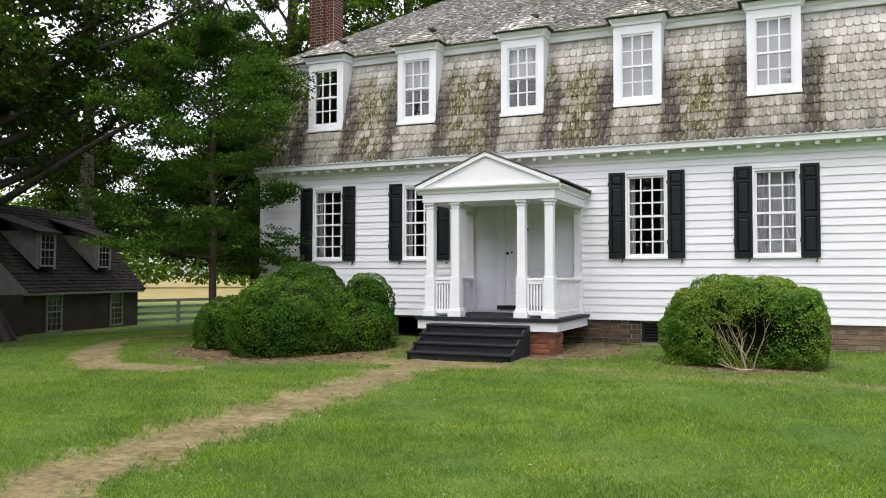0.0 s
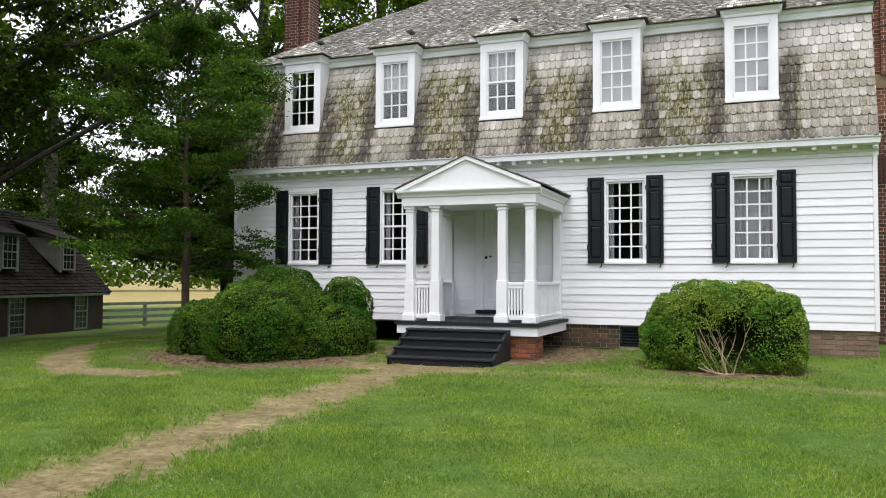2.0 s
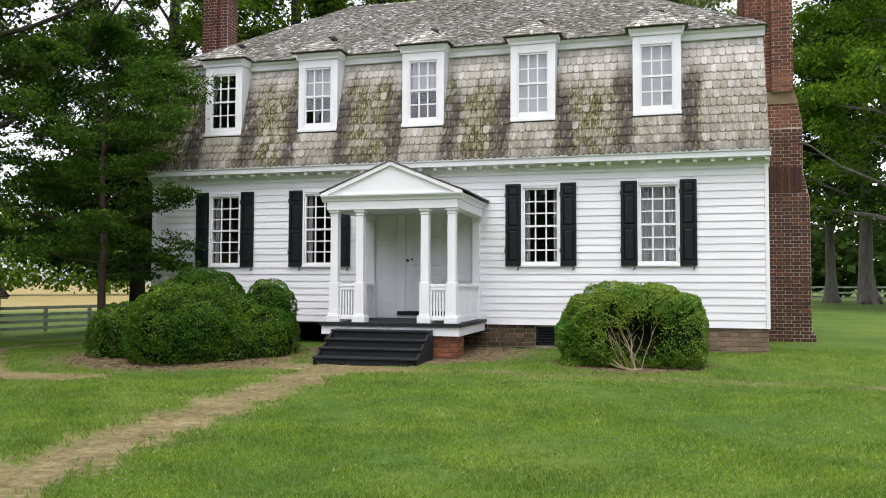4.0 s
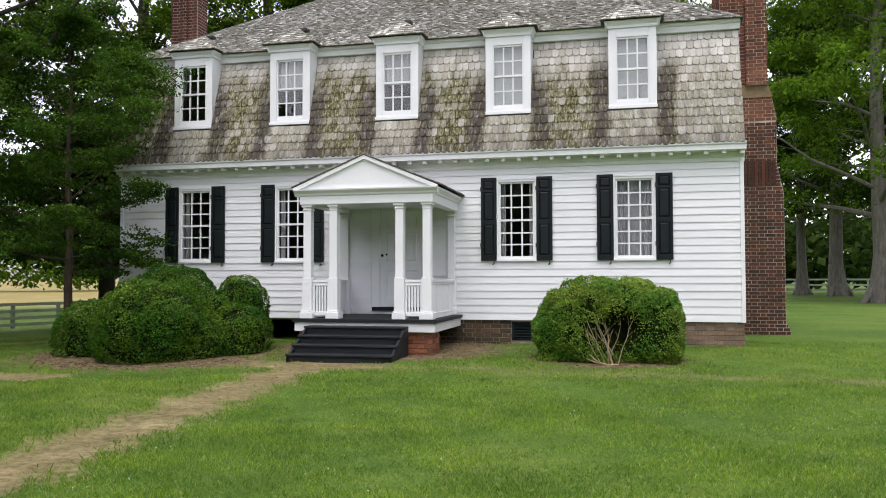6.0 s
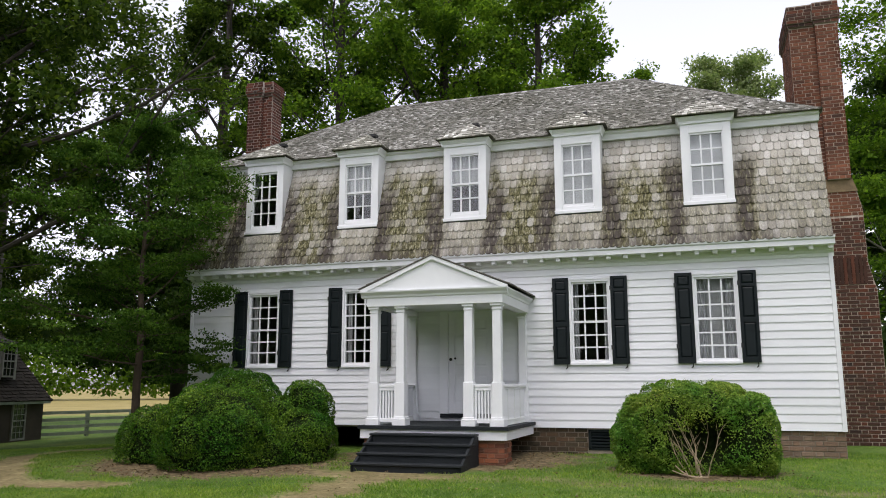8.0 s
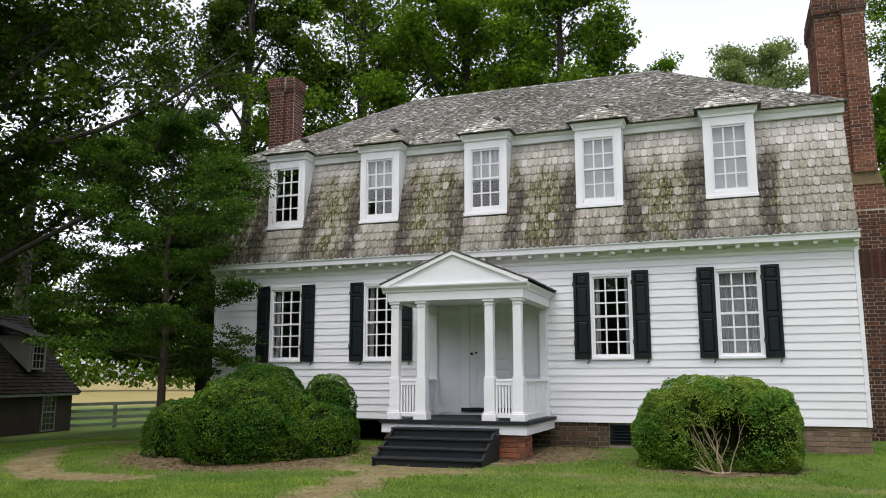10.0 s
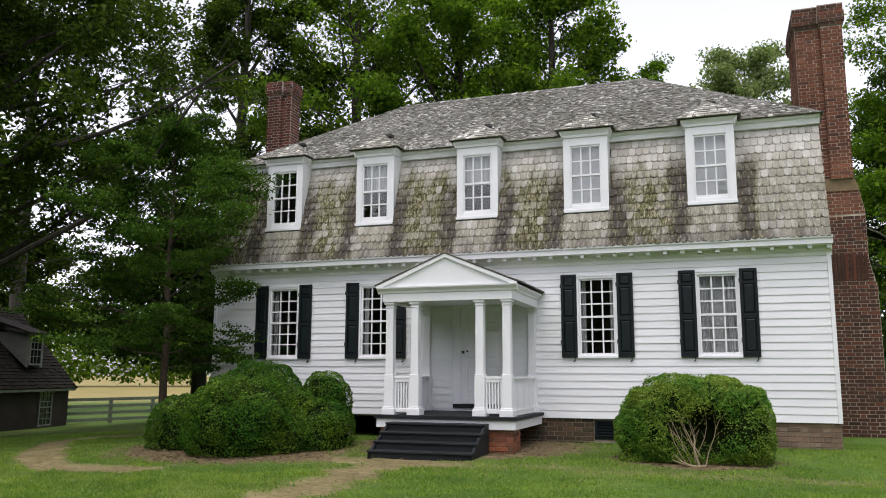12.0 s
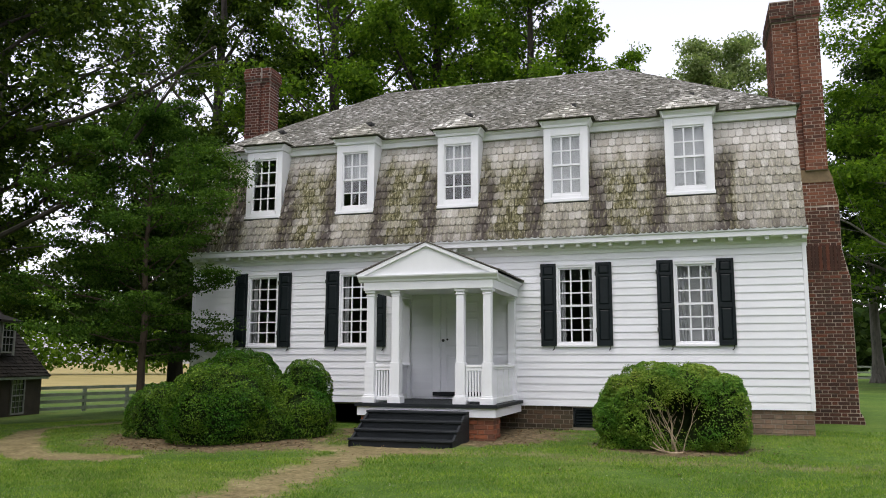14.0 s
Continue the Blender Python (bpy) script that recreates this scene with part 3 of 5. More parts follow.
def shutter(xc, hinge):
    """A three-panel shutter with a hold-back hook at its foot."""
    w, z0, z1 = 0.305, 1.60, 3.215
    x0, x1 = xc - w / 2, xc + w / 2
    st, rails = 0.052, [(z0, z0 + 0.10), (2.30, 2.39), (2.93, 2.985), (z1 - 0.055, z1)]
    s = Shape().box(x0, x0 + st, -0.068, -0.030, z0, z1).box(x1 - st, x1, -0.068, -0.030, z0, z1)
    for a, b in rails:
        s.box(x0 + st, x1 - st, -0.068, -0.030, a, b)
    ob = part("shutter", s, BLACK, house, "black-green painted panelled shutter", bevel=0.003)
    for (a, b), (c, d) in zip(rails, rails[1:]):
        p = Shape()
        m = 0.03
        vs = [(x0 + st, -0.045, b), (x1 - st, -0.045, b), (x1 - st, -0.045, c), (x0 + st, -0.045, c),
              (x0 + st + m, -0.062, b + m), (x1 - st - m, -0.062, b + m), (x1 - st - m, -0.062, c - m), (x0 + st + m, -0.062, c - m)]
        p.add(vs, [(0, 1, 5, 4), (1, 2, 6, 5), (2, 3, 7, 6), (3, 0, 4, 7), (4, 5, 6, 7), (3, 2, 1, 0)])
        part("panel", p, BLACK, ob)
    hx = xc + hinge * 0.10
    hook = Shape().tube((hx, -0.05, z0 + 0.02), (hx, -0.055, z0 - 0.06), 0.008, 0.008).tube((hx, -0.055, z0 - 0.055), (hx - hinge * 0.03, -0.06, z0 - 0.085), 0.012, 0.009)
    hook.tube((hx, 0.0, z0 - 0.05), (hx, -0.06, z0 - 0.05), 0.008, 0.008)
    part("holdback", hook, IRON, ob)
    for hz in (z0 + 0.3, z1 - 0.22):
        ix = xc - hinge * (w / 2 - 0.005)
        part("hinge", Shape().box(ix - 0.02, ix + 0.02, -0.073, -0.066, hz - 0.04, hz + 0.04), IRON, ob)


def ground_window(xc, dressing):
    s = Shape()
    x0, x1, z0, z1 = xc - 0.385, xc + 0.385, WIN_Z0, WIN_Z1
    s.box(x0, x0 + 0.038, -0.045, 0.10, z0, z1).box(x1 - 0.038, x1, -0.045, 0.10, z0, z1)
    s.box(x0 + 0.038, x1 - 0.038, -0.045, 0.10, z1 - 0.04, z1)
    win = part("window", s, TRIM, house, "white double-hung sash window")
    part("window_sill", Shape().box(x0 - 0.005, x1 + 0.005, -0.056, 0.10, z0 - 0.018, z0 + 0.034), TRIM, win, bevel=0.006)
    part("drip_cap", Shape().box(x0 - 0.01, x1 + 0.01, -0.055, 0.0, z1 + 0.001, z1 + 0.025), TRIM, win)
    sh, panes = sash(win, xc, z0 + 0.035, z1 - 0.04, 0.694, 3, 6, -0.012)
    glaze(win, panes, 0.012)
    if dressing == "blind":
        part("window_blind", Shape().box(xc - 0.33, xc + 0.33, 0.19, 0.196, z0, z1), CURTAIN, win, "white drawn blind")
        part("curtain", drape(xc - 0.34, xc - 0.17, z0, z1, 0.13, 3), CURTAIN, win)
        part("curtain", drape(xc + 0.17, xc + 0.34, z0, z1, 0.13, 3), CURTAIN, win)
    elif dressing == "curtains":
        part("curtain", drape(xc - 0.33, xc - 0.23, z0, z1, 0.14, 2), CURTAIN, win, "narrow white side curtain")
        part("curtain", drape(xc + 0.23, xc + 0.33, z0, z1, 0.14, 2), CURTAIN, win, "narrow white side curtain")
    shutter(xc - 0.54, 1)
    shutter(xc + 0.54, 1)


for c, d in zip(WIN_X, ("curtains", "curtains", "curtains", "blind")):
    ground_window(c, d)

# weatherboards, cut at the openings
BOARDS = 21
ROW = (WALL_Z - 0.10 - BASE_Z) / BOARDS
cuts = [(c - 0.385, c + 0.385, WIN_Z0 - 0.018, WIN_Z1 + 0.025) for c in WIN_X] + [(-7.1, -5.86, 0.5, 2.8)]
for i in range(BOARDS):
    z0 = BASE_Z + i * ROW
    z1 = z0 + ROW + 0.012
    spans = [(X0 + 0.06, X1 - 0.06)]
    strips = []
    for a, b, c, d in cuts:
        if c < z1 - 0.02 and d > z0 + 0.02:
            if c > z0 + 0.02:
                strips.append((a, b, z0, c))
            elif d < z1 - 0.03:
                strips.append((a, b, d, z1))
            spans = [t for s0, s1 in spans for t in ((s0, min(s1, a)), (max(s0, b), s1)) if t[1] - t[0] > 0.02]
    for a, b, c, d in strips:
        y0, y1 = (-0.023 + 0.017 * (z - z0) / (z1 - z0) for z in (c, d))
        part("weatherboard", Shape().prism([(0.002, c), (y0, c), (y1, d), (0.002, d)], "x", a, b), WHITE, wall_front)
    for s0, s1 in spans:
        y = -0.019 - 0.004 * hash_unit(i, s0)
        part("weatherboard", Shape().prism([(0.002, z0 - 0.004), (y, z0 - 0.004), (-0.006, z1), (0.002, z1)], "x", s0, s1), WHITE, wall_front)

# ---- dormers ----
def dormer(xc, dressing):
    y0, z0, z1, hw = -0.015, 4.49, 6.03, 0.445
    back = 0.75
    d = part("dormer", Shape().box(xc - hw, xc - hw + 0.14, y0, y0 + 0.06, z0, z1).box(xc + hw - 0.14, xc + hw, y0, y0 + 0.06, z0, z1)
             .box(xc - hw + 0.14, xc + hw - 0.14, y0, y0 + 0.06, z0, z0 + 0.11).box(xc - hw + 0.14, xc + hw - 0.14, y0, y0 + 0.06, z1 - 0.20, z1), TRIM, house, "white dormer window with a shingled hipped cap", bevel=0.004)
    part("dormer_sill", Shape().box(xc - hw - 0.012, xc + hw + 0.012, y0 - 0.04, y0 + 0.05, z0 - 0.035, z0 + 0.03), TRIM, d, bevel=0.005)
    for sx in (-1, 1):
        xo = xc + sx * hw
        cheek = [(y0 + 0.06, z0), (slope_y(z0) + 0.05, z0), (slope_y(z1) + 0.12, z1), (y0 + 0.06, z1)]
        part("cheek", Shape().prism(cheek, "x", xo - sx * 0.05, xo), TRIM, d)
        part("moulding", Shape().box(min(xo - sx * 0.145, xo - sx * 0.125), max(xo - sx * 0.145, xo - sx * 0.125), y0 - 0.014, y0 + 0.0, z0 + 0.10, z1 - 0.19), TRIM, d)
    part("crown", Shape().prism([(y0 + 0.0, z1 - 0.03), (y0 - 0.025, z1 - 0.03), (y0 - 0.03, z1 + 0.02), (y0 - 0.075, z1 + 0.085), (y0 - 0.075, z1 + 0.105), (0.42, z1 + 0.105), (0.42, z1 - 0.03)], "x", xc - hw - 0.02, xc + hw + 0.02), TRIM, d)
    for sx in (-1, 1):
        xo = xc + sx * hw
        prof = [(xo + sx * 0.02, z1 - 0.03), (xo + sx * 0.03, z1 + 0.02), (xo + sx * 0.075, z1 + 0.085), (xo + sx * 0.075, z1 + 0.105), (xo + sx * 0.02, z1 + 0.105)]
        part("crown", Shape().prism(prof, "y", y0 - 0.075, 0.5), TRIM, d)
    sh, panes = sash(d, xc, z0 + 0.11, z1 - 0.20, 0.62, 3, 4, y0 + 0.02)
    glaze(d, panes, y0 + 0.045)
    if dressing == "blind":
        part("window_blind", Shape().box(xc - 0.33, xc + 0.33, y0 + 0.13, y0 + 0.136, z0 + 0.05, z1 - 0.1), CURTAIN, d, "white drawn blind")
    elif dressing == "half":
        part("curtain", drape(xc - 0.31, xc + 0.31, 5.20, z1 - 0.1, y0 + 0.14, 6), CURTAIN, d)
    # hipped cap
    ez, az = z1 + 0.118, 6.62
    e = hw + 0.135
    yf = y0 - 0.14
    A, B = (xc - e, yf, ez), (xc + e, yf, ez)
    P, Q = (xc, 0.45, az), (xc, 1.12, az)
    C, D2 = (xc + e, 0.42, ez + 0.02), (xc - e, 0.42, ez + 0.02)
    cap = part("cap", Shape().add([A, B, C, D2, P, Q], [(0, 1, 4), (1, 2, 5, 4), (3, 0, 4, 5), (3, 2, 1, 0), (2, 3, 5)]), OLD_ROOF, d)
    s = Shape()
    shakes_on(s, [A, B, P], 7, 0.08, xc, 0.013, 0.018)
    shakes_on(s, [B, C, Q, P], 7, 0.08, xc + 1, 0.013, 0.018)
    shakes_on(s, [D2, A, P, Q], 7, 0.08, xc + 2, 0.013, 0.018)
    tagged(part("cap_shingles", s, SHAKE_PALE, cap), kind="stuff")
    part("cap_flashing", Shape().box(xc + 0.0, xc + 0.15, 0.52, 0.68, az - 0.02, az + 0.03), IRON, cap)


def shakes_on(shape, poly, rows, width, seed, proud=0.014, ragged=0.02):
    """Rows of overlapping wooden shingles on a triangle or four-sided roof face; the first two corners are the eave."""
    a, b = Vector(poly[0]), Vector(poly[1])
    c = Vector(poly[2])
    d = Vector(poly[3]) if len(poly) > 3 else c
    n = (b - a).cross(c - a).normalized()
    if n.z < 0:
        n = -n
    rnd = random.Random(int(seed * 1000) + rows)
    for r in range(rows):
        v0, v1 = r / rows, min(1.0, (r + 1.25) / rows)
        l0, r0 = a.lerp(d, v0), b.lerp(c, v0)
        l1, r1 = a.lerp(d, v1), b.lerp(c, v1)
        long = (r0 - l0).length
        x = -rnd.random() * width
        while x < long - 0.005:
            w = width * rnd.uniform(0.65, 1.3)
            u0, u1 = max(0, x) / long, min(long, x + w - 0.006) / long
            x += w
            if u1 - u0 < 0.01 / long:
                continue
            lift = proud * rnd.uniform(0.7, 1.9)
            down = (l0 - l1).normalized() * rnd.uniform(-ragged, ragged)
            p0, p1 = l0.lerp(r0, u0) + n * lift + down, l0.lerp(r0, u1) + n * lift + down
            w0, w1 = (max(0, min(1, ((p - l1).dot((r1 - l1)) / max(1e-6, (r1 - l1).length_squared)))) for p in (p0, p1))
            q0, q1 = l1.lerp(r1, w0) + n * 0.003, l1.lerp(r1, w1) + n * 0.003
            shape.add([p0, p1, q1, q0, p0 - n * lift, p1 - n * lift], [(0, 1, 2, 3), (4, 5, 1, 0), (0, 3, 4), (5, 2, 1)])


for c, d in zip(DORMER_X, ("dark", "half", "half", "blind", "blind")):
    dormer(c, d)

shakes = Shape()
shakes_on(shakes, [EA[0], EA[1], RB, RA], 52, 0.075, 1.0, 0.012, 0.022)
shakes_on(shakes, [EA[1], EA[2], RB], 52, 0.075, 2.0, 0.012, 0.022)
shakes_on(shakes, [EA[3], EA[0], RA], 52, 0.075, 3.0, 0.012, 0.022)
tagged(part("roof_shingles", shakes, SHAKE, upper_roof), kind="stuff")
ridge = Shape()
xr = RX0
while xr < RX1:
    ridge.add([(xr, RIDGE_Y - 0.12, RIDGE_Z - 0.06), (xr + 0.14, RIDGE_Y - 0.12, RIDGE_Z - 0.055), (xr + 0.14, RIDGE_Y, RIDGE_Z + 0.028), (xr, RIDGE_Y, RIDGE_Z + 0.02),
               (xr + 0.14, RIDGE_Y + 0.12, RIDGE_Z - 0.055), (xr, RIDGE_Y + 0.12, RIDGE_Z - 0.06)], [(0, 1, 2, 3), (3, 2, 4, 5)])
    xr += 0.145
part("ridge_cap", ridge, SHAKE, upper_roof)


# ---- porch ----
porch = thing("porch", "white gabled entrance porch with square columns", "porch", at=(-6.545, -1.1, 0))
PX, PY, FZ = -6.545, -2.11, 0.55
COLS = [-7.645, -7.155, -5.935, -5.445]


def column(xc, yc, half=False):
    h = [(0.122, FZ, FZ + 0.115), (0.105, FZ + 0.115, FZ + 0.15), (0.090, FZ + 0.15, 1.27), (0.072, 1.27, 2.47), (0.084, 2.47, 2.495), (0.077, 2.495, 2.53), (0.102, 2.53, 2.575)]
    s = Shape()
    for r, a, b in h:
        s.box(xc - r, xc + r, yc - r, yc + (0.02 if half else r), a, b)
    return part("column", s, TRIM, porch, bevel=0.006)


for c in COLS:
    column(c, PY + 0.122)
for c in (COLS[0], COLS[3]):
    column(c, -0.03, True)
floor = part("porch_floor", Shape().box(-7.86, -5.23, -2.21, -0.03, FZ - 0.055, FZ - 0.006), STEP, porch, "dark grey painted board floor")
bw = (2.21 - 0.03) / 20
bd = Shape().box(-1.315, 1.315, 0.003, bw - 0.003, -0.01, 0.0).mesh("floorboard")
bd.materials.append(STEP)
for i in range(20):
    piece("floorboard", bd, floor, Matrix.Translation((PX, -2.21 + i * bw, FZ + 0.001)))
part("skirt", Shape().box(-7.83, -5.27, -2.17, -2.12, 0.335, FZ - 0.056).box(-7.83, -7.78, -2.12, -0.03, 0.335, FZ - 0.056).box(-5.32, -5.27, -2.12, -0.03, 0.335, FZ - 0.056), TRIM, porch, bevel=0.004)


def railing(x0, x1, y):
    r = part("railing", Shape().box(x0, x1, y - 0.035, y + 0.035, 1.19, 1.235).box(x0, x1, y - 0.025, y + 0.025, 1.13, 1.19).box(x0, x1, y - 0.025, y + 0.025, 0.60, 0.67)
             .box(x0, x0 + 0.035, y - 0.022, y + 0.022, 0.67, 1.13).box(x1 - 0.035, x1, y - 0.022, y + 0.022, 0.67, 1.13), TRIM, porch, bevel=0.004)
    n = 4
    for i in range(n):
        x = x0 + 0.035 + (i + 0.7) * (x1 - x0 - 0.07) / (n + 0.4)
        part("baluster", Shape().box(x - 0.014, x + 0.014, y - 0.014, y + 0.014, 0.67, 1.13), TRIM, r)


railing(COLS[0] + 0.094, COLS[1] - 0.094, PY + 0.122)
railing(COLS[2] + 0.094, COLS[3] - 0.094, PY + 0.122)
for c in (COLS[0], COLS[3]):
    p = part("side_panel", Shape().box(c - 0.03, c + 0.03, PY + 0.216, -0.12, FZ + 0.03, 1.15), TRIM, porch)
    part("panel_cap", Shape().box(c - 0.07, c + 0.07, PY + 0.216, -0.12, 1.19, 1.235).box(c - 0.045, c + 0.045, PY + 0.216, -0.12, 1.15, 1.19), TRIM, p, bevel=0.005)
    part("panel_foot", Shape().box(c - 0.05, c + 0.05, PY + 0.216, -0.12, FZ, FZ + 0.03).box(c - 0.042, c + 0.042, PY + 0.216, -0.12, FZ + 0.03, FZ + 0.10), MOSSY, p, bevel=0.004)
    for yy in (-1.45, -0.95, -0.5):
        part("batten", Shape().box(c - 0.036, c + 0.036, yy - 0.004, yy + 0.004, FZ + 0.10, 1.15), MOSSY, p)
# entablature
L, R = -7.77, -5.32
beam = Shape().box(L, R, PY, PY + 0.21, 2.575, 2.75).box(L, L + 0.21, PY + 0.21, -0.03, 2.575, 2.75).box(R - 0.21, R, PY + 0.21, -0.03, 2.575, 2.75)
part("beam", beam, TRIM, porch, bevel=0.004)
mould = [(PY, 2.72), (PY - 0.02, 2.735), (PY - 0.03, 2.765), (PY - 0.085, 2.815), (PY - 0.09, 2.84), (PY + 0.05, 2.84), (PY + 0.05, 2.72)]
part("horizontal_cornice", Shape().prism(mould, "x", L - 0.09, R + 0.09), TRIM, porch)
for e, sx in ((L, -1), (R, 1)):
    prof = [(e, 2.72), (e + sx * 0.02, 2.735), (e + sx * 0.03, 2.765), (e + sx * 0.085, 2.815), (e + sx * 0.09, 2.84), (e, 2.84)]
    part("side_cornice", Shape().prism(prof, "y", PY + 0.05, -0.03), TRIM, porch)
AP = 3.40
part("pediment", Shape().prism([(L, 2.84), (R, 2.84), (PX, AP - 0.045)], "y", PY - 0.035, PY + 0.12), TRIM, porch)
for sx in (-1, 1):
    e = PX + sx * (1.225 + 0.10)
    rake = [(e, 2.825), (e, 2.866), (PX, AP + 0.018), (PX, AP - 0.05), (e - sx * 0.085, 2.825)]
    part("raking_cornice", Shape().prism(rake, "y", PY - 0.075, PY - 0.034), TRIM, porch)
part("porch_ceiling", Shape().box(L + 0.21, R - 0.21, PY + 0.21, -0.03, 2.66, 2.69), TRIM, porch)
roof_poly = {}
for sx in (-1, 1):
    e = PX + sx * (1.225 + 0.13)
    corners = [(e, PY - 0.085, 2.884), (e, -0.0, 2.884), (PX, -0.0, AP + 0.034), (PX, PY - 0.085, AP + 0.034)]
    rf = part("porch_roof", Shape().slab(corners, (sx * 0.4, 0, 1), 0.014), OLD_ROOF, porch, "dark weathered shingles")
    sk = Shape()
    shakes_on(sk, corners, 9, 0.12, 5.0 + sx, 0.010, 0.014)
    tagged(part("roof_shingles", sk, SHAKE, rf), kind="stuff")

# door and its frame
dx0, dx1, dz0, dz1 = -6.93, -6.03, 0.69, 2.62
door = part("door", Shape().box(dx0, dx1, 0.03, 0.08, dz0, dz1), TRIM, house, "white six-panel front door")
stiles = Shape()
cx = (dx0 + dx1) / 2
rows = [(dz0, dz0 + 0.2), (1.42, 1.58), (2.18, 2.27), (dz1 - 0.11, dz1)]
for a, b in ((dx0, dx0 + 0.11), (cx - 0.05, cx + 0.05), (dx1 - 0.11, dx1)):
    stiles.box(a, b, 0.012, 0.03, dz0, dz1)
for a, b in rows:
    stiles.box(dx0 + 0.11, cx - 0.05, 0.012, 0.03, a, b).box(cx + 0.05, dx1 - 0.11, 0.012, 0.03, a, b)
part("door_frame_face", stiles, TRIM, door, bevel=0.003)
for (a, b), (c, d) in zip(rows, rows[1:]):
    for u, w in ((dx0 + 0.11, cx - 0.05), (cx + 0.05, dx1 - 0.11)):
        part("door_panel", Shape().box(u + 0.035, w - 0.035, 0.016, 0.03, b + 0.035, c - 0.035), TRIM, door, bevel=0.008)
knob = Shape().tube((dx0 + 0.055, 0.012, 1.72), (dx0 + 0.055, -0.03, 1.72), 0.012, 0.012, 10).tube((dx0 + 0.055, -0.03, 1.72), (dx0 + 0.055, -0.06, 1.72), 0.030, 0.024, 12)
part("knob", knob, IRON, door, "dark round knob")
part("keyhole_cover", Shape().tube((dx0 + 0.13, 0.012, 1.74), (dx0 + 0.13, 0.0, 1.74), 0.022, 0.02, 10), IRON, door)
part("knocker", Shape().box(cx + 0.0, cx + 0.03, -0.015, 0.012, 2.16, 2.22), IRON, door, bevel=0.004)
part("door_casing", Shape().box(-7.1, dx0, -0.045, 0.10, 0.60, 2.78).box(dx1, -5.86, -0.045, 0.10, 0.60, 2.78).box(dx0, dx1, -0.045, 0.10, dz1, 2.78), TRIM, house, bevel=0.005)
part("threshold", Shape().box(-7.08, -5.88, -0.09, 0.10, 0.615, 0.688), STEP, house, "black painted threshold", bevel=0.006)
part("door_apron", Shape().box(-7.1, -5.86, -0.03, 0.10, 0.52, 0.614), TRIM, house)

# ---- steps ----
steps = thing("steps", "dark grey painted wooden porch steps", "steps", at=(-6.6, -2.7, -0.08))
SX0, SX1 = -7.53, -5.72
TREADS = [(-2.22, -2.45, 0.44), (-2.42, -2.72, 0.30), (-2.69, -2.97, 0.165), (-2.94, -3.22, 0.03)]
for i, (ya, yb, z) in enumerate(TREADS):
    part("tread", Shape().box(SX0, SX1, yb - 0.02, ya, z - 0.035, z), STEP, steps, bevel=0.006)
    zb = TREADS[i + 1][2] if i < 3 else -0.13
    part("riser", Shape().box(SX0 + 0.025, SX1 - 0.025, yb + 0.01, yb + 0.035, zb, z - 0.035), STEP, steps)
for x in (SX0 + 0.005, SX1 - 0.045):
    part("stringer", Shape().prism([(-2.22, -0.1), (-2.22, 0.40), (-2.44, 0.40), (-3.21, -0.02), (-3.21, -0.14)], "x", x, x + 0.04), STEP, steps)

# ---- bricks: foundation, piers, chimneys ----
COURSE, LONG, JOINT = 0.08, 0.235, 0.017
BRICKS = {}


def brick_mesh(w, h, depth, mat):
    key = (round(w, 3), round(h, 3), round(depth, 3), mat.name)
    if key not in BRICKS:
        me = Shape().box(-w / 2, w / 2, -0.004, depth, -h / 2, h / 2).mesh("brick", 0.004)
        me.materials.append(mat)
        BRICKS[key] = me
    return BRICKS[key]


def brick_face(parent, along, x0, x1, z0, z1, fixed, mat, single, course=COURSE, span=None, seed=0):
    """Bricks on a vertical face in alternate long and short courses. along: 'x' faces -y at y = fixed; 'l' faces -x, 'r' faces +x at x = fixed.
    single: each brick an object of its own; else all in one mesh. span(z): the face's ends at height z."""
    rnd = random.Random(seed)
    joined = Shape()
    k, z = 0, z0
    while z + course * 0.6 < z1:
        h = min(course, z1 - z)
        a, b = span(z + h / 2) if span else (x0, x1)
        x = a - (LONG * 0.75 if k % 2 else 0)
        j = 0
        while x < b - 0.01:
            w = LONG if j % 2 == 0 else LONG / 2
            j += 1
            u, v = max(a, x), min(b, x + w)
            x += w
            if v - u < 0.03:
                continue
            out = 0.006 + rnd.uniform(0, 0.006)
            c, bw2, bh = (u + v) / 2, v - u - JOINT, h - JOINT
            if single:
                if along == "x":
                    m = pose(c, fixed - out, z + h / 2, rnd.uniform(-1, 1), rnd.uniform(-0.5, 0.5), rnd.uniform(-1, 1))
                elif along == "r":
                    m = pose(fixed + out, c, z + h / 2, 0, 0, 90)
                else:
                    m = pose(fixed - out, c, z + h / 2, 0, 0, -90)
                piece("brick", brick_mesh(bw2, bh, 0.03, mat), parent, m)
            else:
                if along == "x":
                    joined.box(c - bw2 / 2, c + bw2 / 2, fixed - out, fixed + 0.02, z + JOINT / 2, z + h - JOINT / 2)
                elif along == "r":
                    joined.box(fixed - 0.02, fixed + out, c - bw2 / 2, c + bw2 / 2, z + JOINT / 2, z + h - JOINT / 2)
                else:
                    joined.box(fixed - out, fixed + 0.02, c - bw2 / 2, c + bw2 / 2, z + JOINT / 2, z + h - JOINT / 2)
        z += course
        k += 1
    if not single:
        tagged(part("brickwork", joined, mat, parent), kind="stuff")


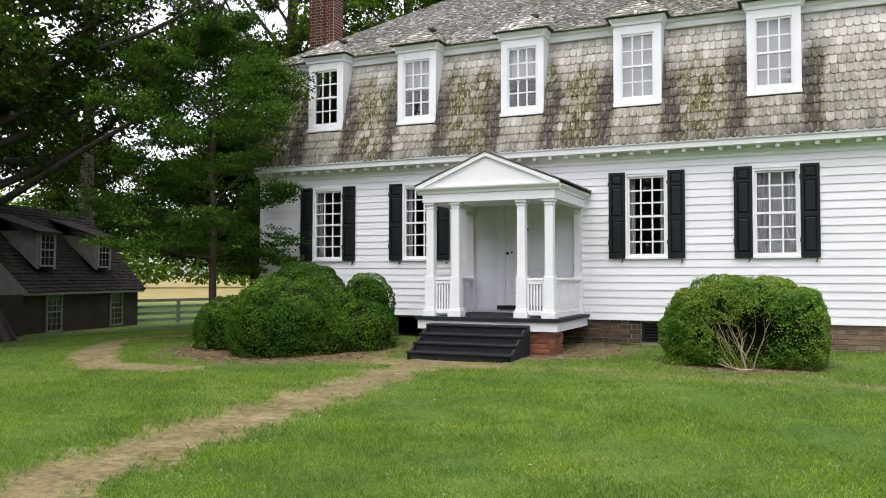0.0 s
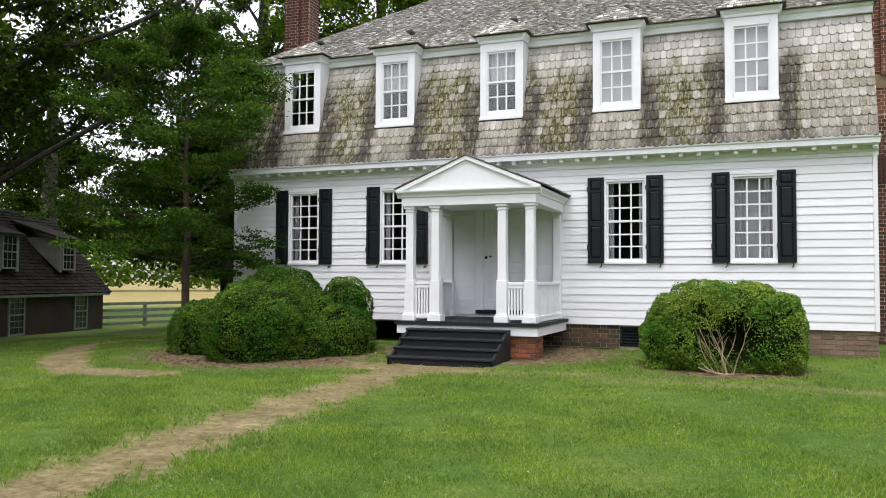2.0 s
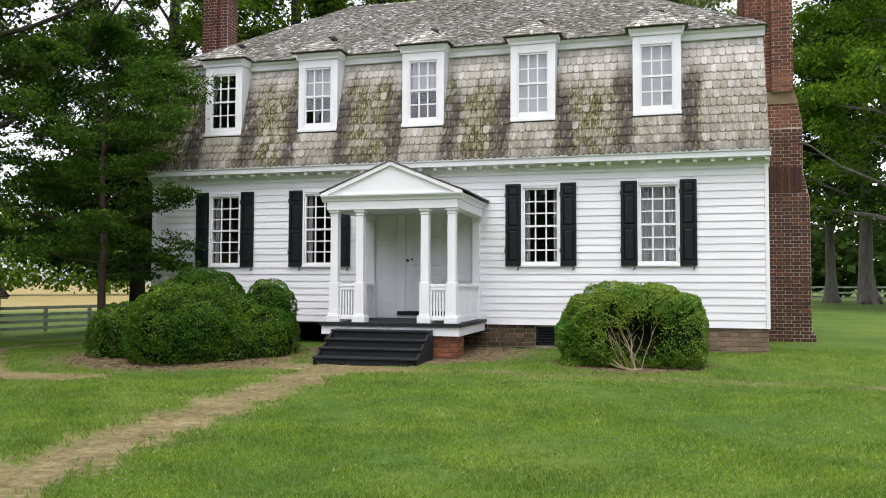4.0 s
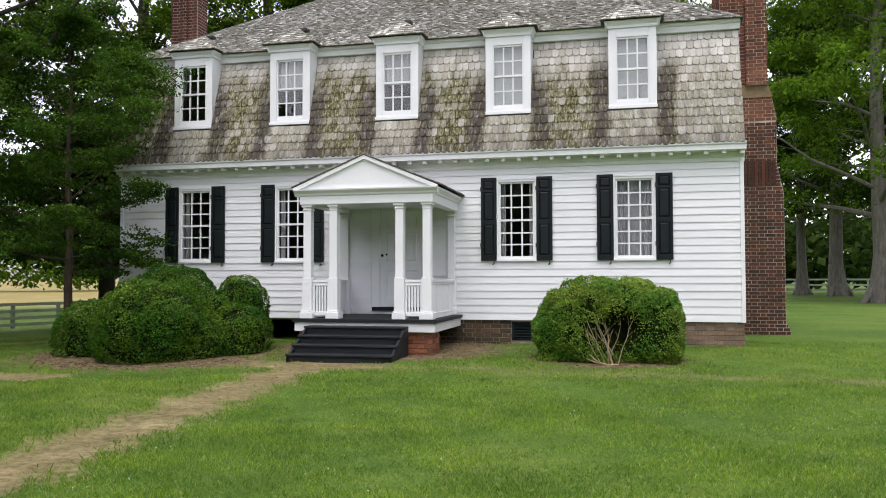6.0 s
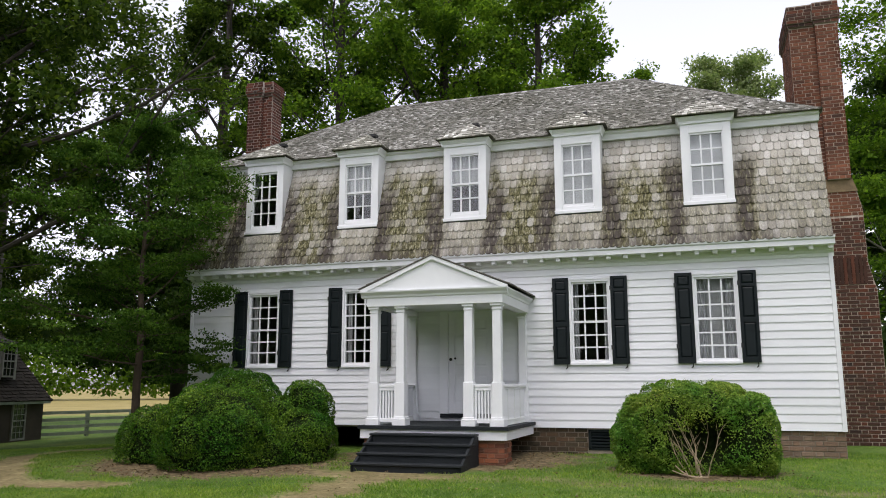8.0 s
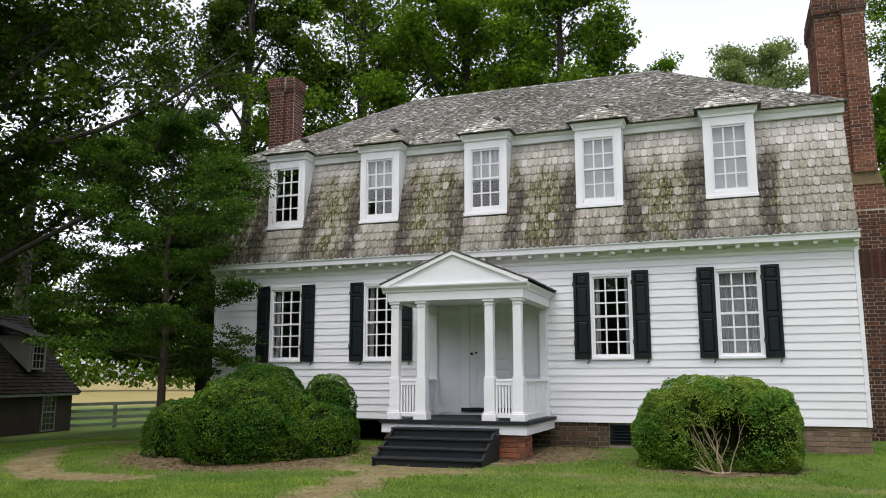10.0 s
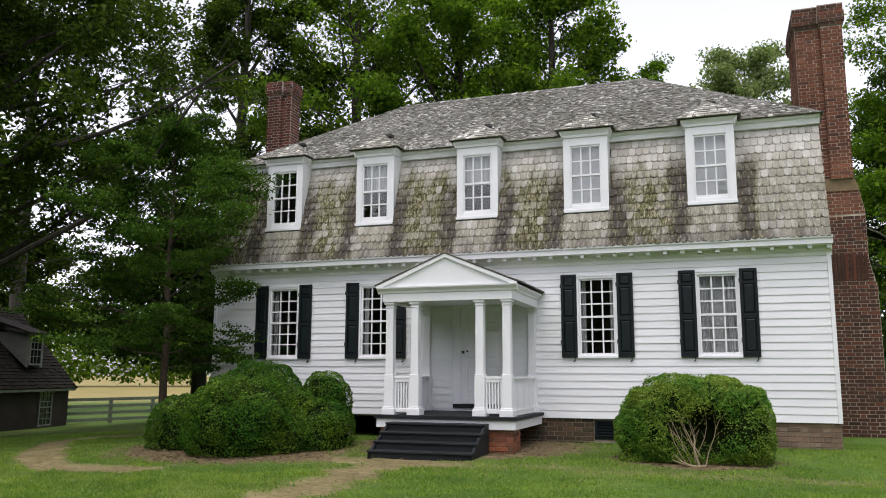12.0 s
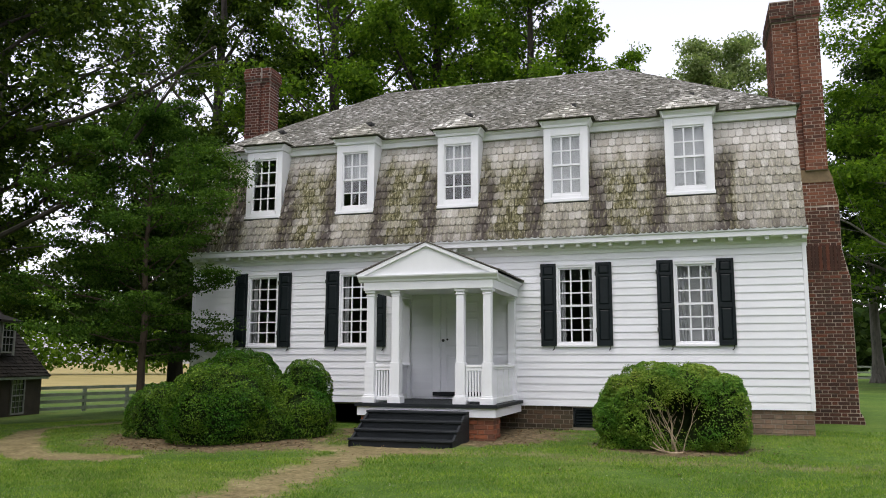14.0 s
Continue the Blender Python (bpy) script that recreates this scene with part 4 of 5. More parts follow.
VENT = (-4.27, -3.72, 0.06, 0.42)
# The wide second hole is added to stand for shade left of the porch.
foundation = part("foundation", pierced(Shape(), X0 + 0.02, X1 - 0.01, -0.3, BASE_Z - 0.004, 0.03, 0.30, [VENT, (-9.45, -7.4, -0.05, BASE_Z - 0.03)]).box(X0 + 0.02, X0 + 0.3, 0.3, DEPTH - 0.1, -0.3, BASE_Z).box(X1 - 0.3, X1 - 0.01, 0.3, DEPTH - 0.1, -0.3, BASE_Z).box(X0 + 0.02, X1 - 0.01, DEPTH - 0.3, DEPTH - 0.05, -0.3, BASE_Z), MORTAR_DARK, house, "old weathered brick foundation")
vent = part("foundation_vent", Shape().box(VENT[0], VENT[0] + 0.04, 0.02, 0.08, VENT[2], VENT[3]).box(VENT[1] - 0.04, VENT[1], 0.02, 0.08, VENT[2], VENT[3]).box(VENT[0], VENT[1], 0.02, 0.08, VENT[3] - 0.035, VENT[3]).box(VENT[0], VENT[1], 0.02, 0.08, VENT[2], VENT[2] + 0.035).box(VENT[0], VENT[1], 0.12, 0.14, VENT[2], VENT[3]), BLACK, house, "black slatted foundation vent")
for i in range(5):
    z = VENT[2] + 0.06 + i * 0.055
    part("slat", Shape().add([(VENT[0] + 0.04, 0.03, z), (VENT[1] - 0.04, 0.03, z), (VENT[1] - 0.04, 0.075, z + 0.035), (VENT[0] + 0.04, 0.075, z + 0.035), (VENT[0] + 0.04, 0.03, z + 0.01), (VENT[1] - 0.04, 0.03, z + 0.01), (VENT[1] - 0.04, 0.075, z + 0.045), (VENT[0] + 0.04, 0.075, z + 0.045)],
                           [(0, 1, 2, 3), (4, 7, 6, 5), (0, 4, 5, 1), (2, 6, 7, 3), (1, 5, 6, 2), (0, 3, 7, 4)]), BLACK, vent)

part_pier = thing("brick_pier", "orange brick pier under the porch corner", "pier", "porch piers", at=(-5.57, -1.85, 0))
core = part("pier_core", Shape().box(-5.83, -5.33, -2.09, -1.62, -0.2, 0.335), MORTAR_RED, part_pier)
brick_face(part_pier, "x", -5.84, -5.32, -0.11, 0.335, -2.09, BRICK_PIER, True, seed=3)
brick_face(part_pier, "r", -2.09, -1.62, -0.11, 0.335, -5.33, BRICK_PIER, True, seed=4)
left_pier = thing("brick_pier", "orange brick pier under the porch corner behind steps", "pier", "porch piers", at=(-7.55, -1.85, 0))
part("pier_core", Shape().box(-7.78, -7.3, -2.09, -1.62, -0.2, 0.335), MORTAR_RED, left_pier)
brick_face(left_pier, "x", -7.79, -7.29, -0.11, 0.335, -2.09, BRICK_PIER, True, seed=5)


def chimney(x_in, side, label):
    """An outside end chimney with sloped shoulders. side: +1 on the +x end, -1 on the other."""
    ch = thing("chimney", label, "chimney", "end chimneys of the house", at=(x_in + side * 0.6, RIDGE_Y, 0))
    ya, yb = (3.42, 5.08) if side > 0 else (3.5, 4.02)
    prof = [(0.0, -0.2), (1.42, -0.2), (1.38, 0.12), (1.30, 0.28), (1.29, 3.15), (1.16, 3.75), (1.16, 4.85), (1.04, 5.45), (0.985, 5.5), (0.985, 9.1), (0.0, 9.1)]
    if side < 0:
        prof = [(0.25, -0.2), (0.97, -0.2), (0.97, 9.1), (0.25, 9.1)]
    outline = [(x_in + side * u, w) for u, w in prof]
    shaft = part("shaft", Shape().prism(outline, "y", ya + 0.02, yb), MORTAR_STACK if side > 0 else MORTAR_SOOT, ch)

    def outer(z):
        for (u0, w0), (u1, w1) in zip(prof[1:-1], prof[2:-1]):
            if w0 <= z <= w1:
                return u0 + (u1 - u0) * (z - w0) / (w1 - w0)
        return 0.985

    def ends(z):
        lo, hi = sorted((x_in + side * prof[0][0], x_in + side * outer(z)))
        return lo, hi
    single = side > 0
    brick_face(shaft, "x", 0, 0, 5.5 if side < 0 else 0.0, 9.1, ya + 0.02, BRICK, False, span=ends, seed=11) if not single else None
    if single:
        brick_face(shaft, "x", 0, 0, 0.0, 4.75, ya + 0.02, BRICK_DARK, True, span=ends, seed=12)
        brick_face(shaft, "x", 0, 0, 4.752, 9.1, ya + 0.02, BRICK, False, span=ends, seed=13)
    if single:
        a, b = 5.28, 5.57
        part("weathering", Shape().prism([(x_in + 0.02, a), (x_in + outer(a) + 0.015, a), (x_in + outer(b) + 0.015, b), (x_in + 0.02, b)], "y", ya - 0.008, ya + 0.03), CEMENT, ch, "stained cement band on the shoulder")
        w = 0.074
        x = x_in + 0.02
        while x + w < x_in + outer(3.6):
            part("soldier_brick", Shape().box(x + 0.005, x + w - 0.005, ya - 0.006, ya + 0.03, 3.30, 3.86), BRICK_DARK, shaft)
            x += w
    # a projecting pilaster on the stack
    pa, pb = sorted((x_in + side * 0.52, x_in + side * prof[-2][0]))
    pil = part("pilaster", Shape().box(pa + 0.01, pb - 0.01, ya - 0.07, ya + 0.03, 5.55, 9.1), MORTAR_STACK if side > 0 else MORTAR_SOOT, ch)
    brick_face(pil, "x", pa, pb, 5.55, 9.1, ya - 0.07, BRICK, False, seed=14)
    brick_face(pil, "l", ya - 0.075, ya + 0.02, 5.55, 9.1, pa + 0.01, BRICK, False, seed=15)
    if side < 0:
        brick_face(pil, "r", ya - 0.075, ya + 0.02, 5.55, 9.1, pb - 0.01, BRICK, False, seed=18)
    lo, hi = sorted((x_in + side * prof[0][0], x_in + side * prof[-2][0]))
    brick_face(shaft, "l", ya + 0.02, yb, 5.9, 9.1, lo + 0.004, BRICK, False, seed=16)
    brick_face(shaft, "r", ya + 0.02, yb, 0.3 if side > 0 else 5.9, 9.1, hi - 0.004, BRICK, False, seed=17) if side < 0 else None
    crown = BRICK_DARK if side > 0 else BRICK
    for k, (o, z0, z1) in enumerate(((0.025, 9.1, 9.18), (0.05, 9.18, 9.42), (0.03, 9.42, 9.60 if side > 0 else 9.50))):
        c = part("cap_course", Shape().box(lo - o, hi + o, ya - o, yb + o, z0, z1).box(pa - o, pb + o, ya - 0.07 - o, ya, z0, z1), MORTAR_DARK, ch)
        brick_face(c, "x", lo - o, pa - o if side > 0 else lo - o + 0.01, z0, z1, ya - o, crown, False, seed=20 + k)
        brick_face(c, "x", pa - o, pb + o, z0, z1, ya - 0.07 - o, crown, False, seed=30 + k)
        brick_face(c, "l", ya - o, yb + o, z0, z1, lo - o, crown, False, seed=40 + k)
        if side < 0:
            brick_face(c, "x", pb + o, hi + o, z0, z1, ya - o, crown, False, seed=50 + k)
            brick_face(c, "r", ya - o, yb + o, z0, z1, hi + o, crown, False, seed=60 + k)
    return ch


chimney(X1 + 0.012, 1, "red brick end chimney with stepped shoulders")
BRICK, MORTAR, MORTAR_DARK = BRICK_STACK, MORTAR_SOOT, MORTAR_SOOT
chimney(X0 - 0.012, -1, "dark red brick end chimney behind the tree")


# ---- shrubs ----
def shrub(name, label, lumps, at, leaves, size, mat, seed, hollow=None, twig_dir=None, square=0.8):
    """A clipped shrub: lumps of (x, y, z, rx, ry, rz), leaves over and just under their joint outer skin."""
    ob = thing(name, label, "shrub", "clipped shrubs before the house", at=at)
    r = np.random.default_rng(seed)
    lumps = np.array(lumps, float)
    knobs = []
    for q in lumps:
        for k in range(8):
            w = r.normal(size=3)
            w /= np.linalg.norm(w)
            w[2] = abs(w[2]) * 0.9 + 0.05
            knobs.append([*(q[:3] + w * q[3:] * 0.70), *(q[3:] * r.uniform(0.27, 0.36))])
    solid = lumps
    lumps = np.concatenate([lumps * np.array([1, 1, 1, 0.93, 0.93, 0.93]), np.array(knobs)])
    area = lumps[:, 3] * lumps[:, 5] + lumps[:, 4] * lumps[:, 5] + lumps[:, 3] * lumps[:, 4]
    pick = r.choice(len(lumps), int(leaves * 2.6), p=area / area.sum())
    d = r.normal(size=(len(pick), 3))
    d /= np.linalg.norm(d, axis=1)[:, None]
    d = np.sign(d) * np.abs(d) ** square
    c, rad = lumps[pick, :3], lumps[pick, 3:]
    depth = 1 - np.abs(r.normal(0, 0.028, len(pick)))
    q0 = c + d * rad
    knob = np.sin(q0[:, 0] * 12 + q0[:, 2] * 5) * np.sin(q0[:, 1] * 13 + 1) * np.sin(q0[:, 2] * 14 + q0[:, 0] * 4) + 0.6 * np.sin(q0[:, 0] * 27 + 2) * np.sin(q0[:, 1] * 25) * np.sin(q0[:, 2] * 29)
    lobe = np.sin(q0[:, 0] * 5.2 + 1.1 * np.sin(q0[:, 2] * 4)) * np.sin(q0[:, 2] * 5.6 + q0[:, 1] * 3.7 + 0.8)
    bumpy = 1 + 0.035 * knob + 0.035 * lobe + 0.02 * np.sin(d[:, 0] * 9 + pick) * np.cos(d[:, 1] * 8) + 0.02 * np.sin(d[:, 2] * 13 + d[:, 0] * 11) + 0.009 * r.normal(size=len(pick))
    crease = np.abs(np.sin(q0[:, 0] * 2.6 + 0.9 * np.sin(q0[:, 2] * 3.1) + q0[:, 1] * 1.7) * np.sin(q0[:, 2] * 2.9 + 0.8 * np.sin(q0[:, 0] * 2.3) + 0.6))
    bumpy -= 0.10 * (1 - np.clip(crease * 5.5, 0, 1))
    p = c + d * rad * (depth * bumpy)[:, None]
    keep = p[:, 2] > ground_z(p[:, 0], p[:, 1]) + 0.02
    pit = np.sin(q0[:, 0] * 31 + 2 * np.sin(q0[:, 2] * 17)) * np.sin(q0[:, 2] * 33 + q0[:, 1] * 9) + 0.5 * np.sin(q0[:, 0] * 61 + q0[:, 1] * 40) * np.sin(q0[:, 2] * 57 + 1)
    keep &= r.random(len(p)) < np.clip(0.95 + 0.6 * pit, 0.55, 1)
    for q in lumps:
        inside = (((p - q[:3]) / (q[3:] * 0.86)) ** 2).sum(1) < 1
        keep &= ~inside
    if hollow is not None:
        h = np.array(hollow, float)
        keep &= (((p - h[:3]) / h[3:]) ** 2).sum(1) > 1 + 0.45 * r.normal(size=len(p))
    p, d = p[keep], d[keep]
    tagged(part("foliage", leaf_mesh("foliage", p, size, mat, seed, 0.45, 0.62, d * 0.8), mat, ob), kind="stuff")
    # Solid dark filler: stands for the shade seen between the leaves.
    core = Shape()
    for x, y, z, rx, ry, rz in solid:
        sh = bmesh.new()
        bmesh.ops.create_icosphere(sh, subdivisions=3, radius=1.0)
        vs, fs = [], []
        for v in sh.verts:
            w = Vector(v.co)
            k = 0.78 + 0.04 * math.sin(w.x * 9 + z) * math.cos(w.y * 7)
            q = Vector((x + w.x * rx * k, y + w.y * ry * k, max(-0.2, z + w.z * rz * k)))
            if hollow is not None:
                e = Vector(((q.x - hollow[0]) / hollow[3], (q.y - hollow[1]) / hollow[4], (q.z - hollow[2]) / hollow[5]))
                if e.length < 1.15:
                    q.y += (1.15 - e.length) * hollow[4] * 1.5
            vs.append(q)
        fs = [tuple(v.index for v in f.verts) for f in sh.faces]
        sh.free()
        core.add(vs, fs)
    part("inner_mass", core, CORE_SHADE, ob)
    if twig_dir:
        rnd = random.Random(seed)
        tw = Shape()
        for i in range(13):
            b = Vector((twig_dir[0] + rnd.uniform(-0.16, 0.16), twig_dir[1] + rnd.uniform(-0.05, 0.2), -0.08))
            p0, rr = b, rnd.uniform(0.007, 0.013)
            dirv = Vector((rnd.uniform(-0.75, 0.5), rnd.uniform(-0.25, 0.25), 1.0)).normalized()
            for k in range(4):
                p1 = p0 + dirv * rnd.uniform(0.14, 0.24)
                tw.tube(p0, p1, rr, rr * 0.72, 5)
                if k > 0:
                    side = (dirv + Vector((rnd.uniform(-1, 1), rnd.uniform(-0.5, 0.2), rnd.uniform(0, 0.8)))).normalized()
                    tw.tube(p1, p1 + side * rnd.uniform(0.1, 0.25), rr * 0.55, rr * 0.25, 4)
                p0, rr = p1, rr * 0.72
                dirv = (dirv + Vector((rnd.uniform(-0.4, 0.3), rnd.uniform(-0.2, 0.2), rnd.uniform(-0.1, 0.3)))).normalized()
        for i in range(2):
            p0 = Vector((twig_dir[0] + 0.12 - 0.08 * i, twig_dir[1] - 0.03, -0.07))
            for k in range(4):
                p1 = p0 + Vector((-0.12 + 0.03 * i, -0.06 + 0.035 * k, 0.0 + (0.014 + 0.012 * i) * k))
                tw.tube(p0, p1, 0.014 - 0.002 * k, 0.012 - 0.002 * k, 5)
                p0 = p1
        part("bare_branch", tw, PALE_BARK, ob, "pale bare stems at an open gap")
    return ob


# Near-black green for the shrub cores; inner shade put into the colour.
CORE_SHADE = simple("shade_dark_core", (0.008, 0.014, 0.004), (0.018, 0.028, 0.008), 12, 0.95, 40, 0.8)
CORE_SHADE.node_tree.nodes["Principled BSDF"].inputs["Specular IOR Level"].default_value = 0.05
shrub("boxwood_shrub", "large rounded boxwood shrub beside the steps", [
    (-11.3, -2.75, 0.22, 0.76, 0.9, 0.74), (-10.5, -1.75, 0.72, 0.92, 0.72, 0.84), (-9.9, -3.25, 0.34, 0.96, 1.08, 0.98),
    (-9.06, -1.78, 0.80, 0.53, 0.5, 0.55), (-10.95, -2.2, 0.46, 0.68, 0.7, 0.74), (-9.5, -2.0, 0.5, 0.6, 0.6, 0.62), (-8.86, -2.2, 0.15, 0.52, 0.78, 0.74), (-9.35, -2.75, 0.0, 0.62, 0.85, 0.74), (-10.75, -2.9, 0.0, 0.6, 0.7, 0.70)],
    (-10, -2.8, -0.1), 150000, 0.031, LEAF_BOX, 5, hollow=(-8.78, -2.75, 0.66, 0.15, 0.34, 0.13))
shrub("boxwood_shrub", "rounded boxwood shrub with a bare open gap", [
    (-2.72, -2.1, 0.44, 0.84, 0.82, 0.86), (-2.2, -2.05, 0.5, 0.78, 0.8, 0.82), (-1.67, -2.12, 0.45, 0.51, 0.76, 0.71), (-3.02, -2.1, 0.25, 0.6, 0.75, 0.7)],
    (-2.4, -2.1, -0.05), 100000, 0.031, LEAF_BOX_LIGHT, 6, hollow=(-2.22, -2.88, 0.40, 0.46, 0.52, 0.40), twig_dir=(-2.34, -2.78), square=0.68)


# ---- trees ----
def tree(name, label, base, height, crown0, radius, trunk_r, mat, leaves, size, seed, limbs=18, rise=0.35, flat=0.5, clump=0.13, droop=0.0, lean=(0, 0), subs=6, top=0.35, bark=None, hem=0.35, wall_x=None, limb=(0.22, 0.36), gaps=0.0, beside_house=False):
    """Trunk, limbs and twigs as tapered tubes; leaves gathered in clumps round the twigs."""
    ob = thing(name, label, "tree", at=base)
    rnd = random.Random(seed)
    r = np.random.default_rng(seed)
    bx, by, bz = base
    wood = Shape()
    trunk = []
    n = 9
    for i in range(n + 1):
        u = i / n
        trunk.append(Vector((bx + lean[0] * u + rnd.uniform(-1, 1) * radius * 0.012 * (u > 0.1), by + lean[1] * u + rnd.uniform(-1, 1) * radius * 0.012 * (u > 0.1), bz - 0.2 + u * (height * 0.92 + 0.2))))
    tr = [trunk_r * (1.45 if i == 0 else (1 - 0.9 * (i / n) ** 1.1)) for i in range(n + 1)]
    stem = Shape()
    for i in range(n):
        stem.tube(trunk[i], trunk[i + 1], tr[i], tr[i + 1], 10, caps=False)
    if trunk_r > 0.35:
        for k in range(6):
            w = k * 1.05 + rnd.random()
            stem.tube((bx + math.cos(w) * trunk_r * 0.7, by + math.sin(w) * trunk_r * 0.7, bz + trunk_r * 1.6), (bx + math.cos(w) * trunk_r * 2.0, by + math.sin(w) * trunk_r * 2.0, bz - 0.15), trunk_r * 0.45, trunk_r * 0.2, 7, caps=False)
    clumps = []
    for k in range(limbs):
        u = (k + rnd.random()) / limbs
        h = crown0 * 0.85 + u * (height * 0.9 - crown0 * 0.85)
        f = min(0.999, max(0.0, h / (height * 0.92)))
        i = min(n - 1, int(f * n))
        p = trunk[i].lerp(trunk[i + 1], f * n - i)
        env = (1 - u) ** 0.55 * (1 - top) + top * (1 - u * 0.6)
        az = k * 2.39996 + rnd.uniform(-0.3, 0.3)
        length = radius * env * rnd.uniform(0.55, 1.12) * (0.74 if beside_house and u < 0.3 else 1.0)
        d = Vector((math.cos(az), math.sin(az), rise + 0.5 * u + rnd.uniform(-0.12, 0.12))).normalized()
        tip = p + d * length
        if beside_house and tip.x > X0 - 0.3 and tip.y > -0.5:
            d.y = (-0.5 - p.y) / length - 0.12
            d.normalize()
        rr = max(0.018, tr[i] * rnd.uniform(*limb))
        segs = 5
        for sgm in range(segs):
            q = p + d * length / segs
            wood.tube(p, q, rr, rr * 0.74, 6)
            if sgm >= 1:
                for b in range(subs // 2 + (1 if sgm > 2 else 0)):
                    sd = (d + Vector((rnd.uniform(-1, 1), rnd.uniform(-1, 1), rnd.uniform(-0.35, 0.55) - droop))).normalized()
                    ln = length * rnd.uniform(0.18, 0.42) * (1.15 - 0.12 * sgm)
                    e = p.lerp(q, rnd.random()) + sd * ln
                    if beside_house and e.x > X0 - 0.3 and e.y > -0.4:
                        e.y = -0.4 - 0.5 * rnd.random()
                    wood.tube(p.lerp(q, 0.5), e, max(0.006, rr * 0.28), 0.004, 4)
                    clumps.append((e, ln))
                    clumps.append((p.lerp(e, 0.65), ln))
            p, rr = q, rr * 0.74
            d = (d + Vector((rnd.uniform(-0.25, 0.25), rnd.uniform(-0.25, 0.25), rnd.uniform(-0.12, 0.2) - droop))).normalized()
        clumps.append((p, length * 0.3))
    clumps.append((trunk[-1], radius * 0.3))
    part("trunk", stem, bark or BARK, ob, smooth=True)
    tagged(part("branchwork", wood, bark or BARK, ob), kind="stuff")
    c = np.array([tuple(q) for q, _ in clumps])
    weight = r.uniform(0.15, 1.2, len(c)) ** 2.0
    if gaps:
        k = 8.5 / radius
        open_air = np.sin(c[:, 0] * k + seed) * np.cos(c[:, 2] * k * 1.2 + c[:, 1] * k * 0.6) + 0.7 * np.sin(c[:, 2] * k * 2.1 + c[:, 0] * k * 1.3 + seed * 2) * np.cos(c[:, 1] * k * 1.7)
        weight *= open_air > np.quantile(open_air, gaps)
    pick = r.choice(len(c), leaves, p=weight / weight.sum())
    off = r.normal(size=(leaves, 3))
    off *= (r.random(leaves) ** 0.4 / np.linalg.norm(off, axis=1))[:, None]
    off *= np.array([1, 1, flat]) * radius * clump * 2.0 * r.uniform(0.7, 1.3, len(c))[pick][:, None]
    pts = c[pick] + off
    pts = pts[pts[:, 2] > bz + crown0 * hem]
    if beside_house:
        pts = pts[(pts[:, 0] < X0 - 0.15) | (pts[:, 1] < -0.36)]
    if wall_x is not None:
        pts = pts[(pts[:, 0] < wall_x) | (pts[:, 2] > 10.6)]
    tagged(part("crown", leaf_mesh("crown", pts, size, mat, seed, 0.8, 0.55), mat, ob), kind="stuff")
    return ob


def on_ground(x, y):
    return (x, y, float(ground_z(np.array(x), np.array(y))))


tree("slender_tree", "slender young tree with layered dark foliage beside the house", on_ground(-13.3, -1.1), 7.3, 1.7, 3.95, 0.095, LEAF_SLIM, 74000, 0.068, 21, limbs=36, rise=0.12, flat=0.2, clump=0.05, subs=6, top=0.42, gaps=0.06, bark=BROWN_BARK, beside_house=True)
tree("oak_tree", "huge old oak with dark hanging canopy", on_ground(-20.9, -1.25), 15.5, 3.6, 11.0, 0.58, LEAF_OAK, 130000, 0.155, 22, limbs=52, rise=0.36, flat=0.6, clump=0.036, droop=0.05, top=0.75, subs=5, wall_x=-13.4, gaps=0.22)
# Added to shade cottage and side lawn; the trunk stands out of view.
tree("oak_tree", "large oak added with trunk out of view to shade the side lawn", on_ground(-28.0, -3.2), 19.0, 4.5, 9.0, 0.6, LEAF_DARK, 28000, 0.38, 36, limbs=32, rise=0.2, flat=0.5, clump=0.07, top=0.5, wall_x=-14.5)
# Unseen from the camera; added only to cast shade on the left lawn.
tree("oak_tree", "unseen broad oak added to shade the front lawn", on_ground(-22.0, -13.0), 16.0, 3.0, 8.5, 0.5, LEAF_DARK, 24000, 0.46, 37, limbs=30, rise=0.15, flat=0.5, clump=0.075, top=0.6, wall_x=-14.5)
# This crown is added to keep sky light off the cottage.
tree("oak_tree", "spreading oak added over the cottage roof to shade it", on_ground(-36.5, 4.5), 20.0, 6.5, 10.5, 0.6, LEAF_DARK, 24000, 0.54, 38, limbs=34, rise=0.18, flat=0.45, clump=0.07, top=0.7, hem=0.9)
tree("shade_tree", "broad shade tree with low dark limbs behind the house", on_ground(-21.4, 11.4), 7.8, 2.4, 7.4, 0.36, LEAF_DARK, 50000, 0.22, 23, limbs=32, rise=0.06, flat=0.45, clump=0.06, droop=0.02, top=0.55, hem=0.78, limb=(0.4, 0.6))
tree("maple_tree", "tall maple rising behind the roof", on_ground(-19.0, 20.0), 28.0, 8.5, 9.2, 0.5, LEAF_MID, 48000, 0.23, 24, limbs=26, rise=0.85, clump=0.055, top=0.7, limb=(0.42, 0.62), gaps=0.15)
tree("maple_tree", "tall maple rising behind the roof", on_ground(-14.2, 22.5), 29.0, 9.5, 9.0, 0.52, LEAF_MID, 48000, 0.23, 25, limbs=26, rise=0.85, clump=0.055, top=0.7, limb=(0.42, 0.62), gaps=0.15)
tree("maple_tree", "tall dense maple rising behind the ridge", on_ground(-8.9, 20.0), 25.0, 7.0, 6.6, 0.38, LEAF_MID, 58000, 0.215, 26, limbs=40, rise=0.6, clump=0.065, top=0.8, gaps=0.04)
